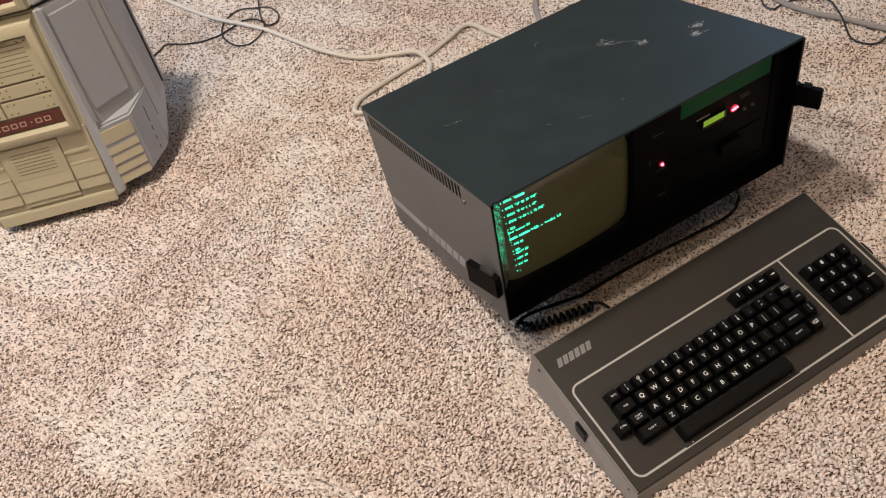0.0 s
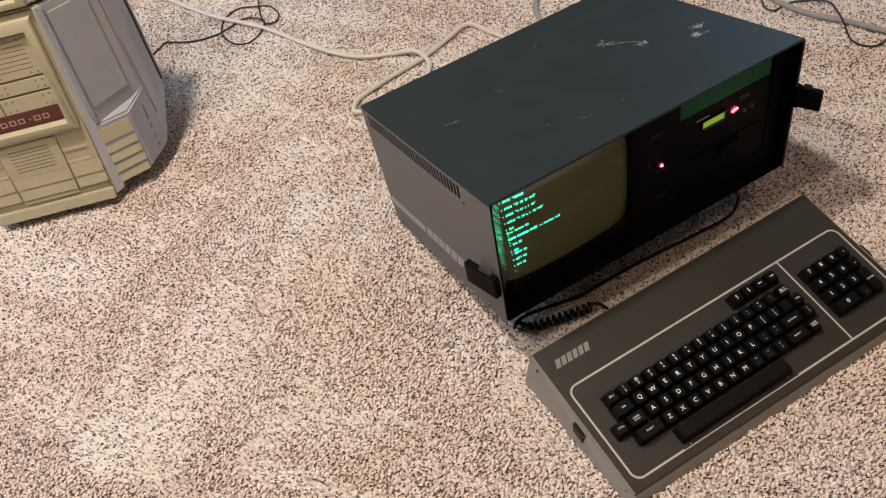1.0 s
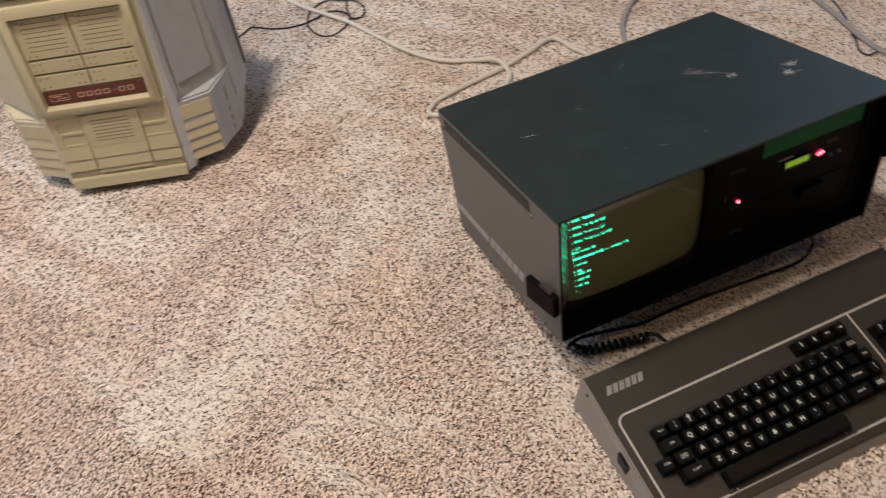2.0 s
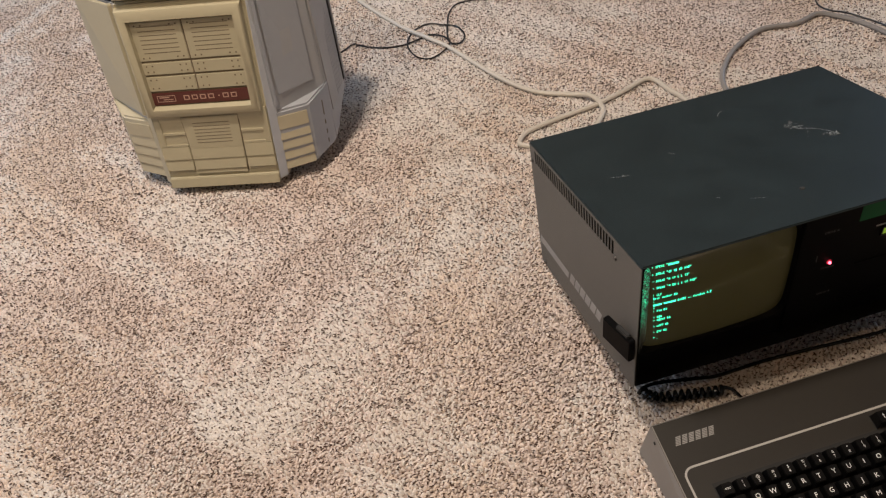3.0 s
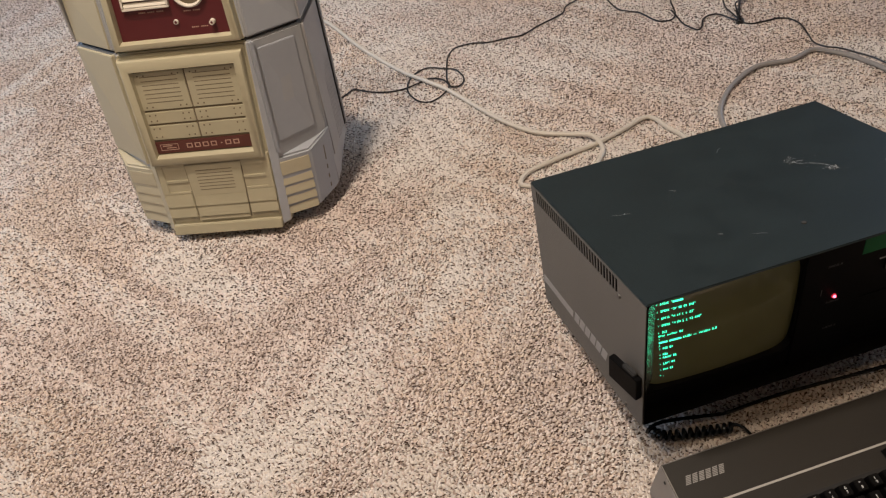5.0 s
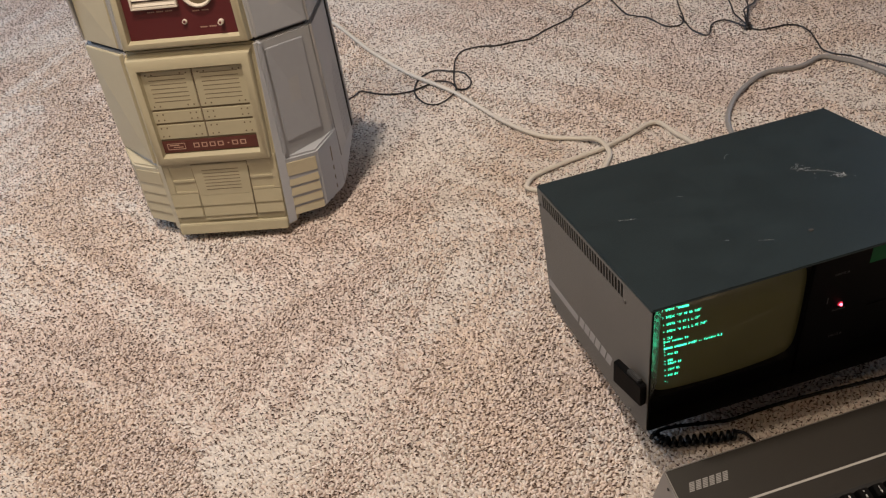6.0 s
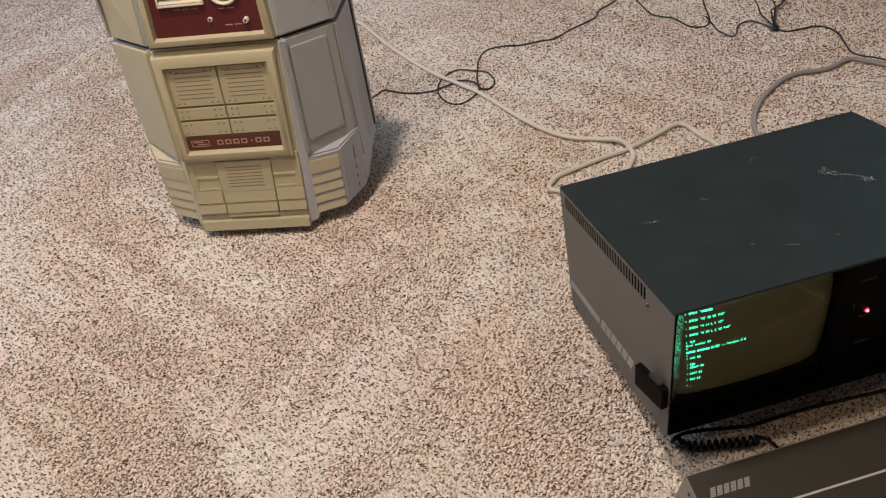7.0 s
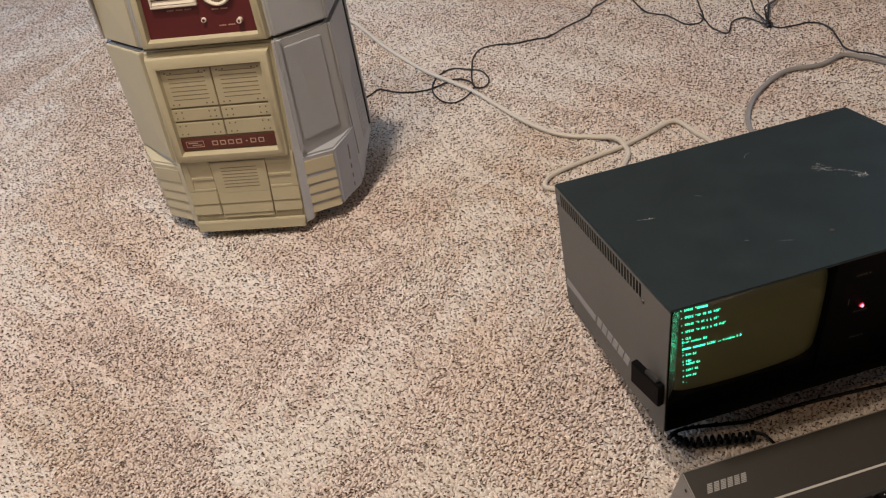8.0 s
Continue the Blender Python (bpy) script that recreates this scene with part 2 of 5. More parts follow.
def glyph(ch):
    """The flat outline of one character or word, one unit high, standing on its baseline, as vertices, faces and width."""
    if ch not in GLYPHS:
        data = bpy.data.curves.new("glyph", "FONT")
        data.body, data.resolution_u = ch, 2
        ob = new("glyph", data)
        dg = bpy.context.evaluated_depsgraph_get()
        me = bpy.data.meshes.new_from_object(ob.evaluated_get(dg))
        v = [tuple(q.co) for q in me.vertices]
        f = [tuple(q.vertices) for q in me.polygons]
        xs = [q[0] for q in v] or [0, 0.4]
        GLYPHS[ch] = (v, f, min(xs), max(xs))
        bpy.data.objects.remove(ob)
        bpy.data.curves.remove(data)
        bpy.data.meshes.remove(me)
    return GLYPHS[ch]


def write(bm, text, place, height, width=None, centre=False):
    """Letters on a surface; place(s, h) gives the point s to the right and h up. width squeezes the word to a length."""
    v, f, a, b = glyph(text)
    k = height / 0.7
    kx = width / (b - a) if width else k
    off = -(b - a) * kx / 2 if centre else 0
    vs = [bm.verts.new(place((q[0] - a) * kx + off, q[1] * k)) for q in v]
    for q in f:
        bm.faces.new([vs[i] for i in q])


# ---------------------------------------------------------------- the room
X0, X1, Y0, Y1, TOP = ROOM
bm = bmesh.new()
box(bm, X0, X1, Y0, Y1, -0.12, -0.0004)
floor = tagged(new("floor", mesh_of("floor", bm, M_BEYOND)), "cream and brown flecked wall-to-wall carpet", "carpet", kind="structure")


def wall(name, x0, x1, y0, y1):
    b = bmesh.new()
    box(b, x0, x1, y0, y1, -0.12, TOP)
    return tagged(new(name, mesh_of(name, b, M_WALL)), "plain taupe painted room wall", "wall", kind="structure")


wall("wall_south", X0, X1, Y0 - 0.12, Y0)
b = bmesh.new()
nx0, nx1, nz0, nz1 = WINDOW_B
box(b, X0, nx0, Y1, Y1 + 0.12, -0.12, TOP)
box(b, nx1, X1, Y1, Y1 + 0.12, -0.12, TOP)
box(b, nx0, nx1, Y1, Y1 + 0.12, -0.12, nz0)
box(b, nx0, nx1, Y1, Y1 + 0.12, nz1, TOP)
tagged(new("wall_north", mesh_of("wall_north", b, M_WALL)), "plain taupe painted room wall with a window opening", "wall", kind="structure")
b = bmesh.new()
wy0, wy1, wz0, wz1 = WINDOW
box(b, X1, X1 + 0.12, Y0 - 0.12, wy0, -0.12, TOP)
box(b, X1, X1 + 0.12, wy1, Y1 + 0.12, -0.12, TOP)
box(b, X1, X1 + 0.12, wy0, wy1, -0.12, wz0)
box(b, X1, X1 + 0.12, wy0, wy1, wz1, TOP)
tagged(new("wall_east", mesh_of("wall_east", b, M_WALL)), "plain taupe painted room wall with a window opening", "wall", kind="structure")
b = bmesh.new()
vy0, vy1, vz0, vz1 = WINDOW_C
box(b, X0 - 0.12, X0, Y0 - 0.12, vy0, -0.12, TOP)
box(b, X0 - 0.12, X0, vy1, Y1 + 0.12, -0.12, TOP)
box(b, X0 - 0.12, X0, vy0, vy1, -0.12, vz0)
box(b, X0 - 0.12, X0, vy0, vy1, vz1, TOP)
tagged(new("wall_west", mesh_of("wall_west", b, M_WALL)), "plain taupe painted room wall with a window opening", "wall", kind="structure")
b = bmesh.new()
box(b, X0 - 0.12, X1 + 0.12, Y0 - 0.12, Y1 + 0.12, TOP, TOP + 0.1)
tagged(new("ceiling", mesh_of("ceiling", b, M_CEIL)), "plain white painted ceiling", "ceiling", kind="structure")


def window(name, m, half, high):
    """A white casement with two lights; it stands in its opening, facing along x."""
    ob = empty(name, m, "white framed window that lets in daylight", "window", kind="structure")
    f = bmesh.new()
    for y0, y1, z0, z1 in ((-half, half, 0, 0.05), (-half, half, high - 0.05, high), (-half, -half + 0.05, 0.05, high - 0.05), (half - 0.05, half, 0.05, high - 0.05), (-0.02, 0.02, 0.05, high - 0.05)):
        box(f, 0, 0.06, y0, y1, z0, z1)
    part("window_frame", f, M_WHITE, ob)


window("window_1", pose(X1 + 0.05, (wy0 + wy1) / 2, wz0), (wy1 - wy0) / 2, wz1 - wz0)
window("window_3", pose(X0 - 0.11, (vy0 + vy1) / 2, vz0), (vy1 - vy0) / 2, vz1 - vz0)
window("window_2", pose((nx0 + nx1) / 2, Y1 + 0.05, nz0, 0, 0, 90), (nx1 - nx0) / 2, nz1 - nz0)
for lamp_x, lamp_y, watts, tint in CEILING_LAMPS:
    lamp = empty("ceiling_lamp", pose(lamp_x, lamp_y, TOP), "small round white ceiling lamp with a warm glowing diffuser", "lamp", "ceiling lamps")
    b = bmesh.new()
    disc(b, (0, 0, 0), (0, 0, -1), 0.13, 0.13, 0.04, 40)
    part("lamp_base", b, M_WHITE, lamp)
    b = bmesh.new()
    disc(b, (0, 0, -0.04), (0, 0, -1), 0.12, 0.10, 0.06, 40)
    part("diffuser", b, M_LAMP, lamp)


# ---------------------------------------------------------------- the portable computer
CW, CD, CH = 0.4527, 0.3702, 0.2048             # width, depth, height
CASE_TILT = 12.80                            # the front stands up on its bail


LEAN = 0.048                                 # the front edge leans back by this much at the foot


def skew(x, y, z):
    """The case's outline: front and rear edges lean back towards the foot."""
    k = 1 - z / CH
    return (x, LEAN * k + y * (1 - k * 0.1046), z)


computer = empty("portable_computer", pose(-0.005, -0.0542, 0.0873, -CASE_TILT, 0, 0),
                 "dark slate metal portable computer with lit green screen on the carpet", "computer")

part("top_panel", rbox(0.0, CW, 0, CD, CH - 0.0036, CH, 0.0014, 3, skew), M_CASE, computer, "scuffed slate enamel top")


def side_panel(x0, x1):
    """A sheet side with a row of upright cooling slots cut through under the top edge."""
    b = bmesh.new()
    za, zb, ya, yb, count = 0.1765, 0.1975, 0.074, 0.353, 32
    box(b, x0, x1, 0, CD, 0, za, skew)
    box(b, x0, x1, 0, CD, zb, CH - 0.0037, skew)
    box(b, x0, x1, 0, ya, za, zb, skew)
    box(b, x0, x1, yb, CD, za, zb, skew)
    pitch = (yb - ya) / count
    for i in range(count):
        box(b, x0, x1, ya + i * pitch + pitch * 0.64, ya + (i + 1) * pitch, za, zb, skew)
    return b


left_side = part("side_panel", side_panel(0.0, 0.0009), M_SIDE, computer, "enamel side in a warm-lit taupe, with cooling slots and a grey stripe")
part("side_panel", side_panel(CW - 0.0009, CW), M_SIDE, computer, "enamel side in a warm-lit taupe, with cooling slots")
part("back_panel", rbox(0.0025, CW - 0.0025, CD - 0.004, CD - 0.002, 0.001, CH - 0.003, 0.0004, 1, skew), M_CASE, computer)
part("bottom_panel", rbox(0.0025, CW - 0.0025, 0.012, CD - 0.0045, 0.001, 0.003, 0.0004, 1, skew), M_BLACK, computer)
for y in (0.012, CD - 0.04):
    part("inner_liner", rbox(0.004, CW - 0.004, y + 0.05, y + 0.052, 0.004, CH - 0.004, 0.0003, 1, skew) if y < 0.1 else rbox(0.01, CW - 0.01, y, y + 0.002, 0.004, CH - 0.004, 0.0003, 1, skew), M_BLACK, computer)

# printed band and lettering blocks on the left side


def side_patch(b, y0, y1, z0, z1, lean=0.0):
    """A printed patch on the left side; lean slants its ends."""
    c = [(y0, z0), (y1, z0), (y1 + lean, z1), (y0 + lean, z1)]
    lo, hi = [b.verts.new(skew(0.0, *q)) for q in c], [b.verts.new(skew(-0.0005, *q)) for q in c]
    b.faces.new(hi)
    for i in range(4):
        b.faces.new((lo[i], lo[(i + 1) % 4], hi[(i + 1) % 4], hi[i]))


for y0, y1, z0, rows in ((0.2400, 0.3660, 0.0375, 4), (0.0600, 0.0860, 0.0375, 4)):
    stripe = bmesh.new()
    for k in range(rows):
        side_patch(stripe, y0 - k * 0.0012, y1 - k * 0.0012, z0 + k * 0.0034, z0 + k * 0.0034 + 0.0025, -0.0008)
    part("stripe", stripe, M_STRIPE, left_side, "worn pale grey printed stripes")
for i in range(6):
    logo = bmesh.new()
    y = 0.2340 - i * 0.0202
    for k in range(6):
        side_patch(logo, y - 0.0168 - k * 0.0014, y - k * 0.0014, 0.0365 + k * 0.0031, 0.0365 + k * 0.0031 + 0.0023, -0.0008)
    part("emblem", logo, M_STRIPE, left_side, "worn grey printed emblem block")
for y, z in ((0.068, 0.176), (0.362, 0.178), (0.350, 0.006), (0.050, 0.007)):
    b = bmesh.new()
    disc(b, skew(0.0, y, z), (-1, 0, 0), 0.0034, 0.0026, 0.0018, 12)
    part("screw", b, M_SCREW, left_side)
b = bmesh.new()
disc(b, (0.228, 0.0643, CH), (0, 0, 1), 0.0030, 0.0026, 0.0012, 14)
part("screw", b, M_SCREW, computer)

# scuffs worn through the paint of the top
rnd = random.Random(5)


def scuff(cx, cy, spread, count, size):
    b = bmesh.new()
    for _ in range(count):
        x, y, a = cx - 0.007 + rnd.gauss(0, spread), cy - 0.006 + rnd.gauss(0, spread), rnd.uniform(0, math.pi)
        k = rnd.randint(5, 8)
        la, lb = size * rnd.uniform(0.6, 2.2), size * rnd.uniform(0.08, 0.28)
        ring = []
        for i in range(k):
            t = 2 * math.pi * i / k
            u, w = la * math.cos(t) * rnd.uniform(0.6, 1.2), lb * math.sin(t) * rnd.uniform(0.6, 1.2)
            ring.append(b.verts.new((x + u * math.cos(a) - w * math.sin(a), y + u * math.sin(a) + w * math.cos(a), CH + 0.00025)))
        b.faces.new(ring)
    return b


for cx, cy, spread, count, size in ((0.3166, 0.2249, 0.0035, 14, 0.0016), (0.3196, 0.2100, 0.003, 8, 0.0012), (0.3436, 0.1714, 0.0042, 20, 0.0017), (0.3984, 0.1293, 0.0038, 34, 0.0020), (0.4157, 0.1480, 0.0038, 34, 0.0020),
                                    (0.073, 0.208, 0.003, 2, 0.0018), (0.144, 0.102, 0.003, 1, 0.0016), (0.33, 0.196, 0.010, 4, 0.0010)):
    part("scuff", scuff(cx, cy, spread, count, size), M_SCUFF, computer, "pale scratch through the paint")

# long thin scratches and rubbed streaks between the scuffs
for pts, wide in (((( 0.306, 0.222), (0.316, 0.214), (0.320, 0.206), (0.334, 0.197), (0.345, 0.181), (0.350, 0.166)), 0.0007), (((0.309, 0.212), (0.318, 0.215), (0.328, 0.212)), 0.0009), (((0.338, 0.178), (0.348, 0.172), (0.352, 0.178)), 0.0011),
                  (((0.392, 0.134), (0.402, 0.127), (0.414, 0.124)), 0.0011), (((0.406, 0.150), (0.416, 0.147), (0.428, 0.150)), 0.0010), (((0.060, 0.212), (0.073, 0.207), (0.082, 0.206)), 0.0006), (((0.150, 0.235), (0.156, 0.228)), 0.0005),
                  (((0.175, 0.080), (0.190, 0.072)), 0.0005), (((0.255, 0.300), (0.262, 0.309), (0.268, 0.311)), 0.0005)):
    b = bmesh.new()
    line = smooth_path([(x - 0.007, y - 0.006, CH + 0.0003) for x, y in pts], 0.002)
    edge = []
    for i, p in enumerate(line):
        d = (line[min(i + 1, len(line) - 1)] - line[max(i - 1, 0)]).normalized()
        o = Vector((-d.y, d.x, 0)) * wide * rnd.uniform(0.15, 0.6)
        edge.append((b.verts.new(p + o), b.verts.new(p - o)))
    for (a, c), (e, f) in zip(edge, edge[1:]):
        b.faces.new((a, c, f, e))
    part("scratch", b, M_SCUFF, computer, "thin pale scratch")

for x0, x1 in ((0.0022, 0.0036), (CW - 0.0036, CW - 0.0022)):
    part("inner_cheek", rbox(x0, x1, 0.001, 0.036, 0.004, CH - 0.0026, 0.0002, 1, skew), M_BLACK, computer, "black inner side")
# Added black sheets behind the cooling slots to keep them dark.
for x in (0.016, CW - 0.018):
    part("slot_backing", rbox(x, x + 0.002, 0.064, 0.335, 0.006, CH - 0.006, 0.0003, 1, skew), M_BLACK, computer)

# recessed front, upright while the case leans: bezel, tube, middle strip and drive bay
FRONT, FTOP = 0.018, 0.1985                   # depth of the panel behind the opening, and its top
FRONT_POSE = Matrix.Translation((0, LEAN, 0)) @ Matrix.Rotation(math.atan2(LEAN, CH), 4, "X")


def front_part(name, bm, mat, label="", smooth=False):
    ob = part(name, bm, mat, computer, label, smooth)
    ob.matrix_basis = FRONT_POSE
    return ob


b = bmesh.new()
box(b, 0.0025, 0.0145, FRONT, FRONT + 0.004, 0.004, FTOP)
box(b, 0.0145, 0.2040, FRONT, FRONT + 0.004, 0.004, 0.0362)
box(b, 0.0145, 0.2040, FRONT, FRONT + 0.004, 0.1918, FTOP)
box(b, 0.2775, CW - 0.0025, FRONT, FRONT + 0.004, 0.004, 0.033)
box(b, 0.4275, CW - 0.0025, FRONT, FRONT + 0.004, 0.033, FTOP)
front_part("front_bezel", round_edges(b, 0.0006, 1), M_BLACK, "black front bezel")
front_part("front_lip", rbox(0.0025, CW - 0.0025, 0.001, FRONT, 0.002, 0.0055, 0.001), M_BLACK)

SX, SZ, SA, SB = 0.1100, 0.1140, 0.0925, 0.0730  # screen centre and half sizes


def oval(a, c, power, y, k=72):
    ring = []
    for i in range(k):
        t = 2 * math.pi * (i + 0.5) / k
        cs, sn = math.cos(t), math.sin(t)
        ring.append((SX + a * math.copysign(abs(cs) ** (2 / power), cs), y, SZ + c * math.copysign(abs(sn) ** (2 / power), sn)))
    return ring


b = bmesh.new()
loft(b, [oval(0.0958, 0.0782, 40, FRONT + 0.0004), oval(0.0948, 0.0762, 16, FRONT + 0.001), oval(SA + 0.0005, SB + 0.0005, 7, FRONT + 0.0110), oval(SA, SB, 7, FRONT + 0.016)], cap=False)
front_part("tube_surround", b, M_BLACK, "black sloped screen surround", smooth=True)
b = bmesh.new()
hexa(b, [(x, y, z) for z in (0.060, 0.1985) for x, y in ((0.0034, 0.0030), (0.0038, 0.0027), (0.0225, 0.0215), (0.0213, 0.0235))])
front_part("surround_edge", b, M_SURROUND, "polished black edge that mirrors the text")


def tube_face(x, z):
    return FRONT + 0.001 + 0.5 * ((x - SX) ** 2 + (z - SZ) ** 2)


b = bmesh.new()
nx, nz = 30, 22
grid = [[b.verts.new((SX + SA * 1.05 * (2 * i / nx - 1), tube_face(SX + SA * 1.05 * (2 * i / nx - 1), SZ + SB * 1.05 * (2 * j / nz - 1)), SZ + SB * 1.05 * (2 * j / nz - 1))) for i in range(nx + 1)] for j in range(nz + 1)]
for j in range(nz):
    for i in range(nx):
        b.faces.new((grid[j][i], grid[j][i + 1], grid[j + 1][i + 1], grid[j + 1][i]))
screen = front_part("screen", b, M_TUBE, "curved picture tube with bright green text", smooth=True)

LINES = {0: '> SPEAK "######', 2: '> SPEAK "OF 01 ER PA1"', 4: '> SPEAK "H AY L L O2"', 6: '> SPEAK "H EH L L O2 PA1"', 8: "> CLS", 9: "Eror number 10", 10: ">",
         11: "##### ####### BASIC -- Version 0.1", 12: ">", 13: "> FWD 15", 15: "> RIN", 16: "> RIGHT 15", 18: "> LEFT 15", 20: "> BWD 15", 22: "> _"}
text = bmesh.new()
for row, words in LINES.items():
    for col, ch in enumerate(words):
        if ch == " ":
            continue
        x0, z0 = 0.0247 + row * 0.0004 + col * 0.0021, 0.1770 - row * 0.00554
        put = lambda s, h: (x0 + s, tube_face(x0 + s, z0 + h) - 0.0006, z0 + h)
        if ch == "#":                       # words that cannot be made out
            vs = [text.verts.new(put(s, h)) for s, h in ((0, 0), (0.0015, 0), (0.0015, 0.0026), (0, 0.0026))]
            text.faces.new(vs)
        else:
            write(text, ch, put, 0.0034, 0.00145 if ch not in '">_.1' else 0.0010)
part("screen_text", text, M_GLOWTEXT, screen, "bright green terminal text")

strip = front_part("middle_strip", rbox(0.2045, 0.2765, FRONT - 0.003, FRONT + 0.003, 0.004, FTOP, 0.001), M_BLACK, "black strip with indicator lamps")
flat = lambda x0, z0, y=FRONT - 0.0034: (lambda s, h: (x0 + s, y, z0 + h))
for word, x, z in (("DRIVE A", 0.2425, 0.1625), ("POWER", 0.2490, 0.1025), ("DRIVE B", 0.2525, 0.0575)):
    b = bmesh.new()
    write(b, word, flat(x, z), 0.0036, centre=True)
    part("legend", b, M_DIM, strip)
b = bmesh.new()
disc(b, (0.2492, FRONT - 0.003, 0.1128), (0, -1, 0), 0.0024, 0.0015, 0.003, 16)
part("indicator_lamp", b, M_LEDHOT, strip, "lit red power lamp")
# Glowing disc in place of the power lamp's halo.
b = bmesh.new()
disc(b, (0.2492, FRONT - 0.003, 0.1128), (0, -1, 0), 0.0034, 0.0028, 0.0012, 20)
part("lamp_halo", b, M_LED, strip)
b = bmesh.new()
box(b, 0.2305, 0.2312, FRONT - 0.0035, FRONT - 0.003, 0.119, 0.129)
part("index_mark", b, M_DIM, strip)

bay = front_part("drive_bay", rbox(0.2780, 0.4265, FRONT + 0.001, FRONT + 0.006, 0.0335, 0.1640, 0.0008), M_BLACK, "black disk drive front with a small lime display")
front_part("mounting_plate", rbox(0.2775, 0.4195, FRONT - 0.001, FRONT + 0.002, 0.1645, FTOP, 0.0006), M_GREEN, "bright green mounting plate over the drive")
part("display", rbox(0.3155, 0.3495, FRONT - 0.0008, FRONT + 0.002, 0.1318, 0.1420, 0.0004, 1), M_LCD, bay, "lit lime green character display")
b = bmesh.new()
for x0, x1, z0, z1 in ((0.3135, 0.3515, 0.1298, 0.1313), (0.3135, 0.3515, 0.1425, 0.1440), (0.3135, 0.3150, 0.1313, 0.1425), (0.3500, 0.3515, 0.1313, 0.1425)):
    box(b, x0, x1, FRONT - 0.0018, FRONT + 0.0012, z0, z1)
part("display_rim", b, M_GLOSS, bay)
for x0, z0, count in ((0.3055, 0.1468, 8), (0.3740, 0.1495, 6), (0.3755, 0.1455, 6)):
    b = bmesh.new()
    for i in range(count):
        box(b, x0 + i * 0.0026, x0 + 0.0019 + i * 0.0026, FRONT + 0.0002, FRONT + 0.001, z0, z0 + 0.0016)
    part("legend", b, M_LINE if count == 8 else M_DIM, bay, "small unreadable printed words")
for x, z, r in ((0.3625, 0.1350, 0.0014), (0.3662, 0.1358, 0.0022), (0.3700, 0.1364, 0.0014)):
    b = bmesh.new()
    disc(b, (x, FRONT - 0.0005, z), (0, -1, 0), r, r * 0.7, 0.0016, 12)
    part("indicator_lamp", b, M_LEDHOT, bay, "lit red drive lamp")
# The drive lamps' red halo, as a glowing disc.
b = bmesh.new()
disc(b, (0.3662, FRONT + 0.001, 0.1350), (0, -1, 0), 0.0056, 0.0050, 0.0012, 20)
part("lamp_halo", b, M_LED, bay)
for x in (0.3832, 0.3962):
    b = bmesh.new()
    disc(b, (x, FRONT + 0.001, 0.1264), (0, -1, 0), 0.0026, 0.0022, 0.003, 14)
    part("button", b, M_DIM, bay)
part("drive_slot", rbox(0.290, 0.415, FRONT - 0.0004, FRONT + 0.002, 0.0900, 0.0925, 0.0004, 1), M_BLACK, bay)
part("drive_lever", rbox(0.345, 0.378, FRONT - 0.006, FRONT + 0.002, 0.070, 0.088, 0.0015), M_BLACK, bay)

# latches swung out at both front edges, the bail and the rear feet


def latch(hinge, tip, z0, z1, thick):
    """A bent sheet latch with two hinge pins on its upper end."""
    h, t = Vector((*hinge, 0)), Vector((*tip, 0))
    d = (t - h).normalized()
    o = Vector((-d.y, d.x, 0)) * thick / 2
    b = bmesh.new()
    hexa(b, [(p.x, p.y, z) for z in (z0, z1) for p in (h - o, t - o, t + o, h + o)])
    round_edges(b, 0.0012, 2)
    e = bmesh.new()
    k = h + d * (t - h).length * 0.55
    hexa(e, [(p.x, p.y, z) for z in (z1 - 0.001, z1 + 0.005) for p in (h - o * 0.7 + d * 0.006, k - o * 0.7, k + o * 0.7, h + o * 0.7 + d * 0.006)])
    round_edges(e, 0.0012, 2)
    return b, e


for hinge, tip, z0, z1 in (((-0.004, 0.002), (-0.017, 0.050), 0.054, 0.089), ((CW + 0.003, 0.001), (CW + 0.017, -0.026), 0.106, 0.136)):
    body, pins = latch(hinge, tip, z0, z1, 0.009)
    one = front_part("latch", body, M_BLACK, "black swung-out case latch")
    part("hinge", pins, M_RUBBER, one)
front_part("hinge_block", rbox(CW - 0.001, CW + 0.007, -0.003, 0.010, 0.104, 0.138, 0.001), M_BLACK, "black latch hinge on the case edge")
b = bmesh.new()
lift = Matrix.Rotation(radians(CASE_TILT), 4, "X")
for x in (0.06, CW - 0.06):
    foot = lift @ Vector((0, 0, -0.050))
    path = smooth_path([(x, 0.15, 0.004), (x, 0.15 + foot.y * 0.5, foot.z * 0.5), (x, 0.15 + foot.y, foot.z)])
    tube(b, path, 0.004)
tube(b, [Vector((0.06, 0.15 + foot.y, foot.z)), Vector((CW / 2, 0.15 + foot.y, foot.z)), Vector((CW - 0.06, 0.15 + foot.y, foot.z))], 0.004)
part("bail_stand", b, M_SCREW, computer)
for x in (0.04, CW - 0.04):
    b = bmesh.new()
    disc(b, (x, CD - 0.03, -0.004), (0, 0, -1), 0.010, 0.009, 0.006, 16)
    part("foot", b, M_RUBBER, computer)


# ---------------------------------------------------------------- the keyboard
KW, KDEPTH, KSLOPE, KBACK = 0.453, 0.2094, 11.31, 0.0505
TILT = Matrix.Translation((0, 0, KBACK)) @ Matrix.Rotation(radians(KSLOPE), 4, "X")
keyboard = empty("keyboard", pose(-0.0029, -0.0522, 0.0095, 0, 0, 0.24) @ Matrix.Scale(0.99, 4), "graphite metal computer keyboard with black keys, lying on the carpet", "keyboard")


def deck(x, y, z=0.0):
    return TILT @ Vector((x, y, z))


b = bmesh.new()
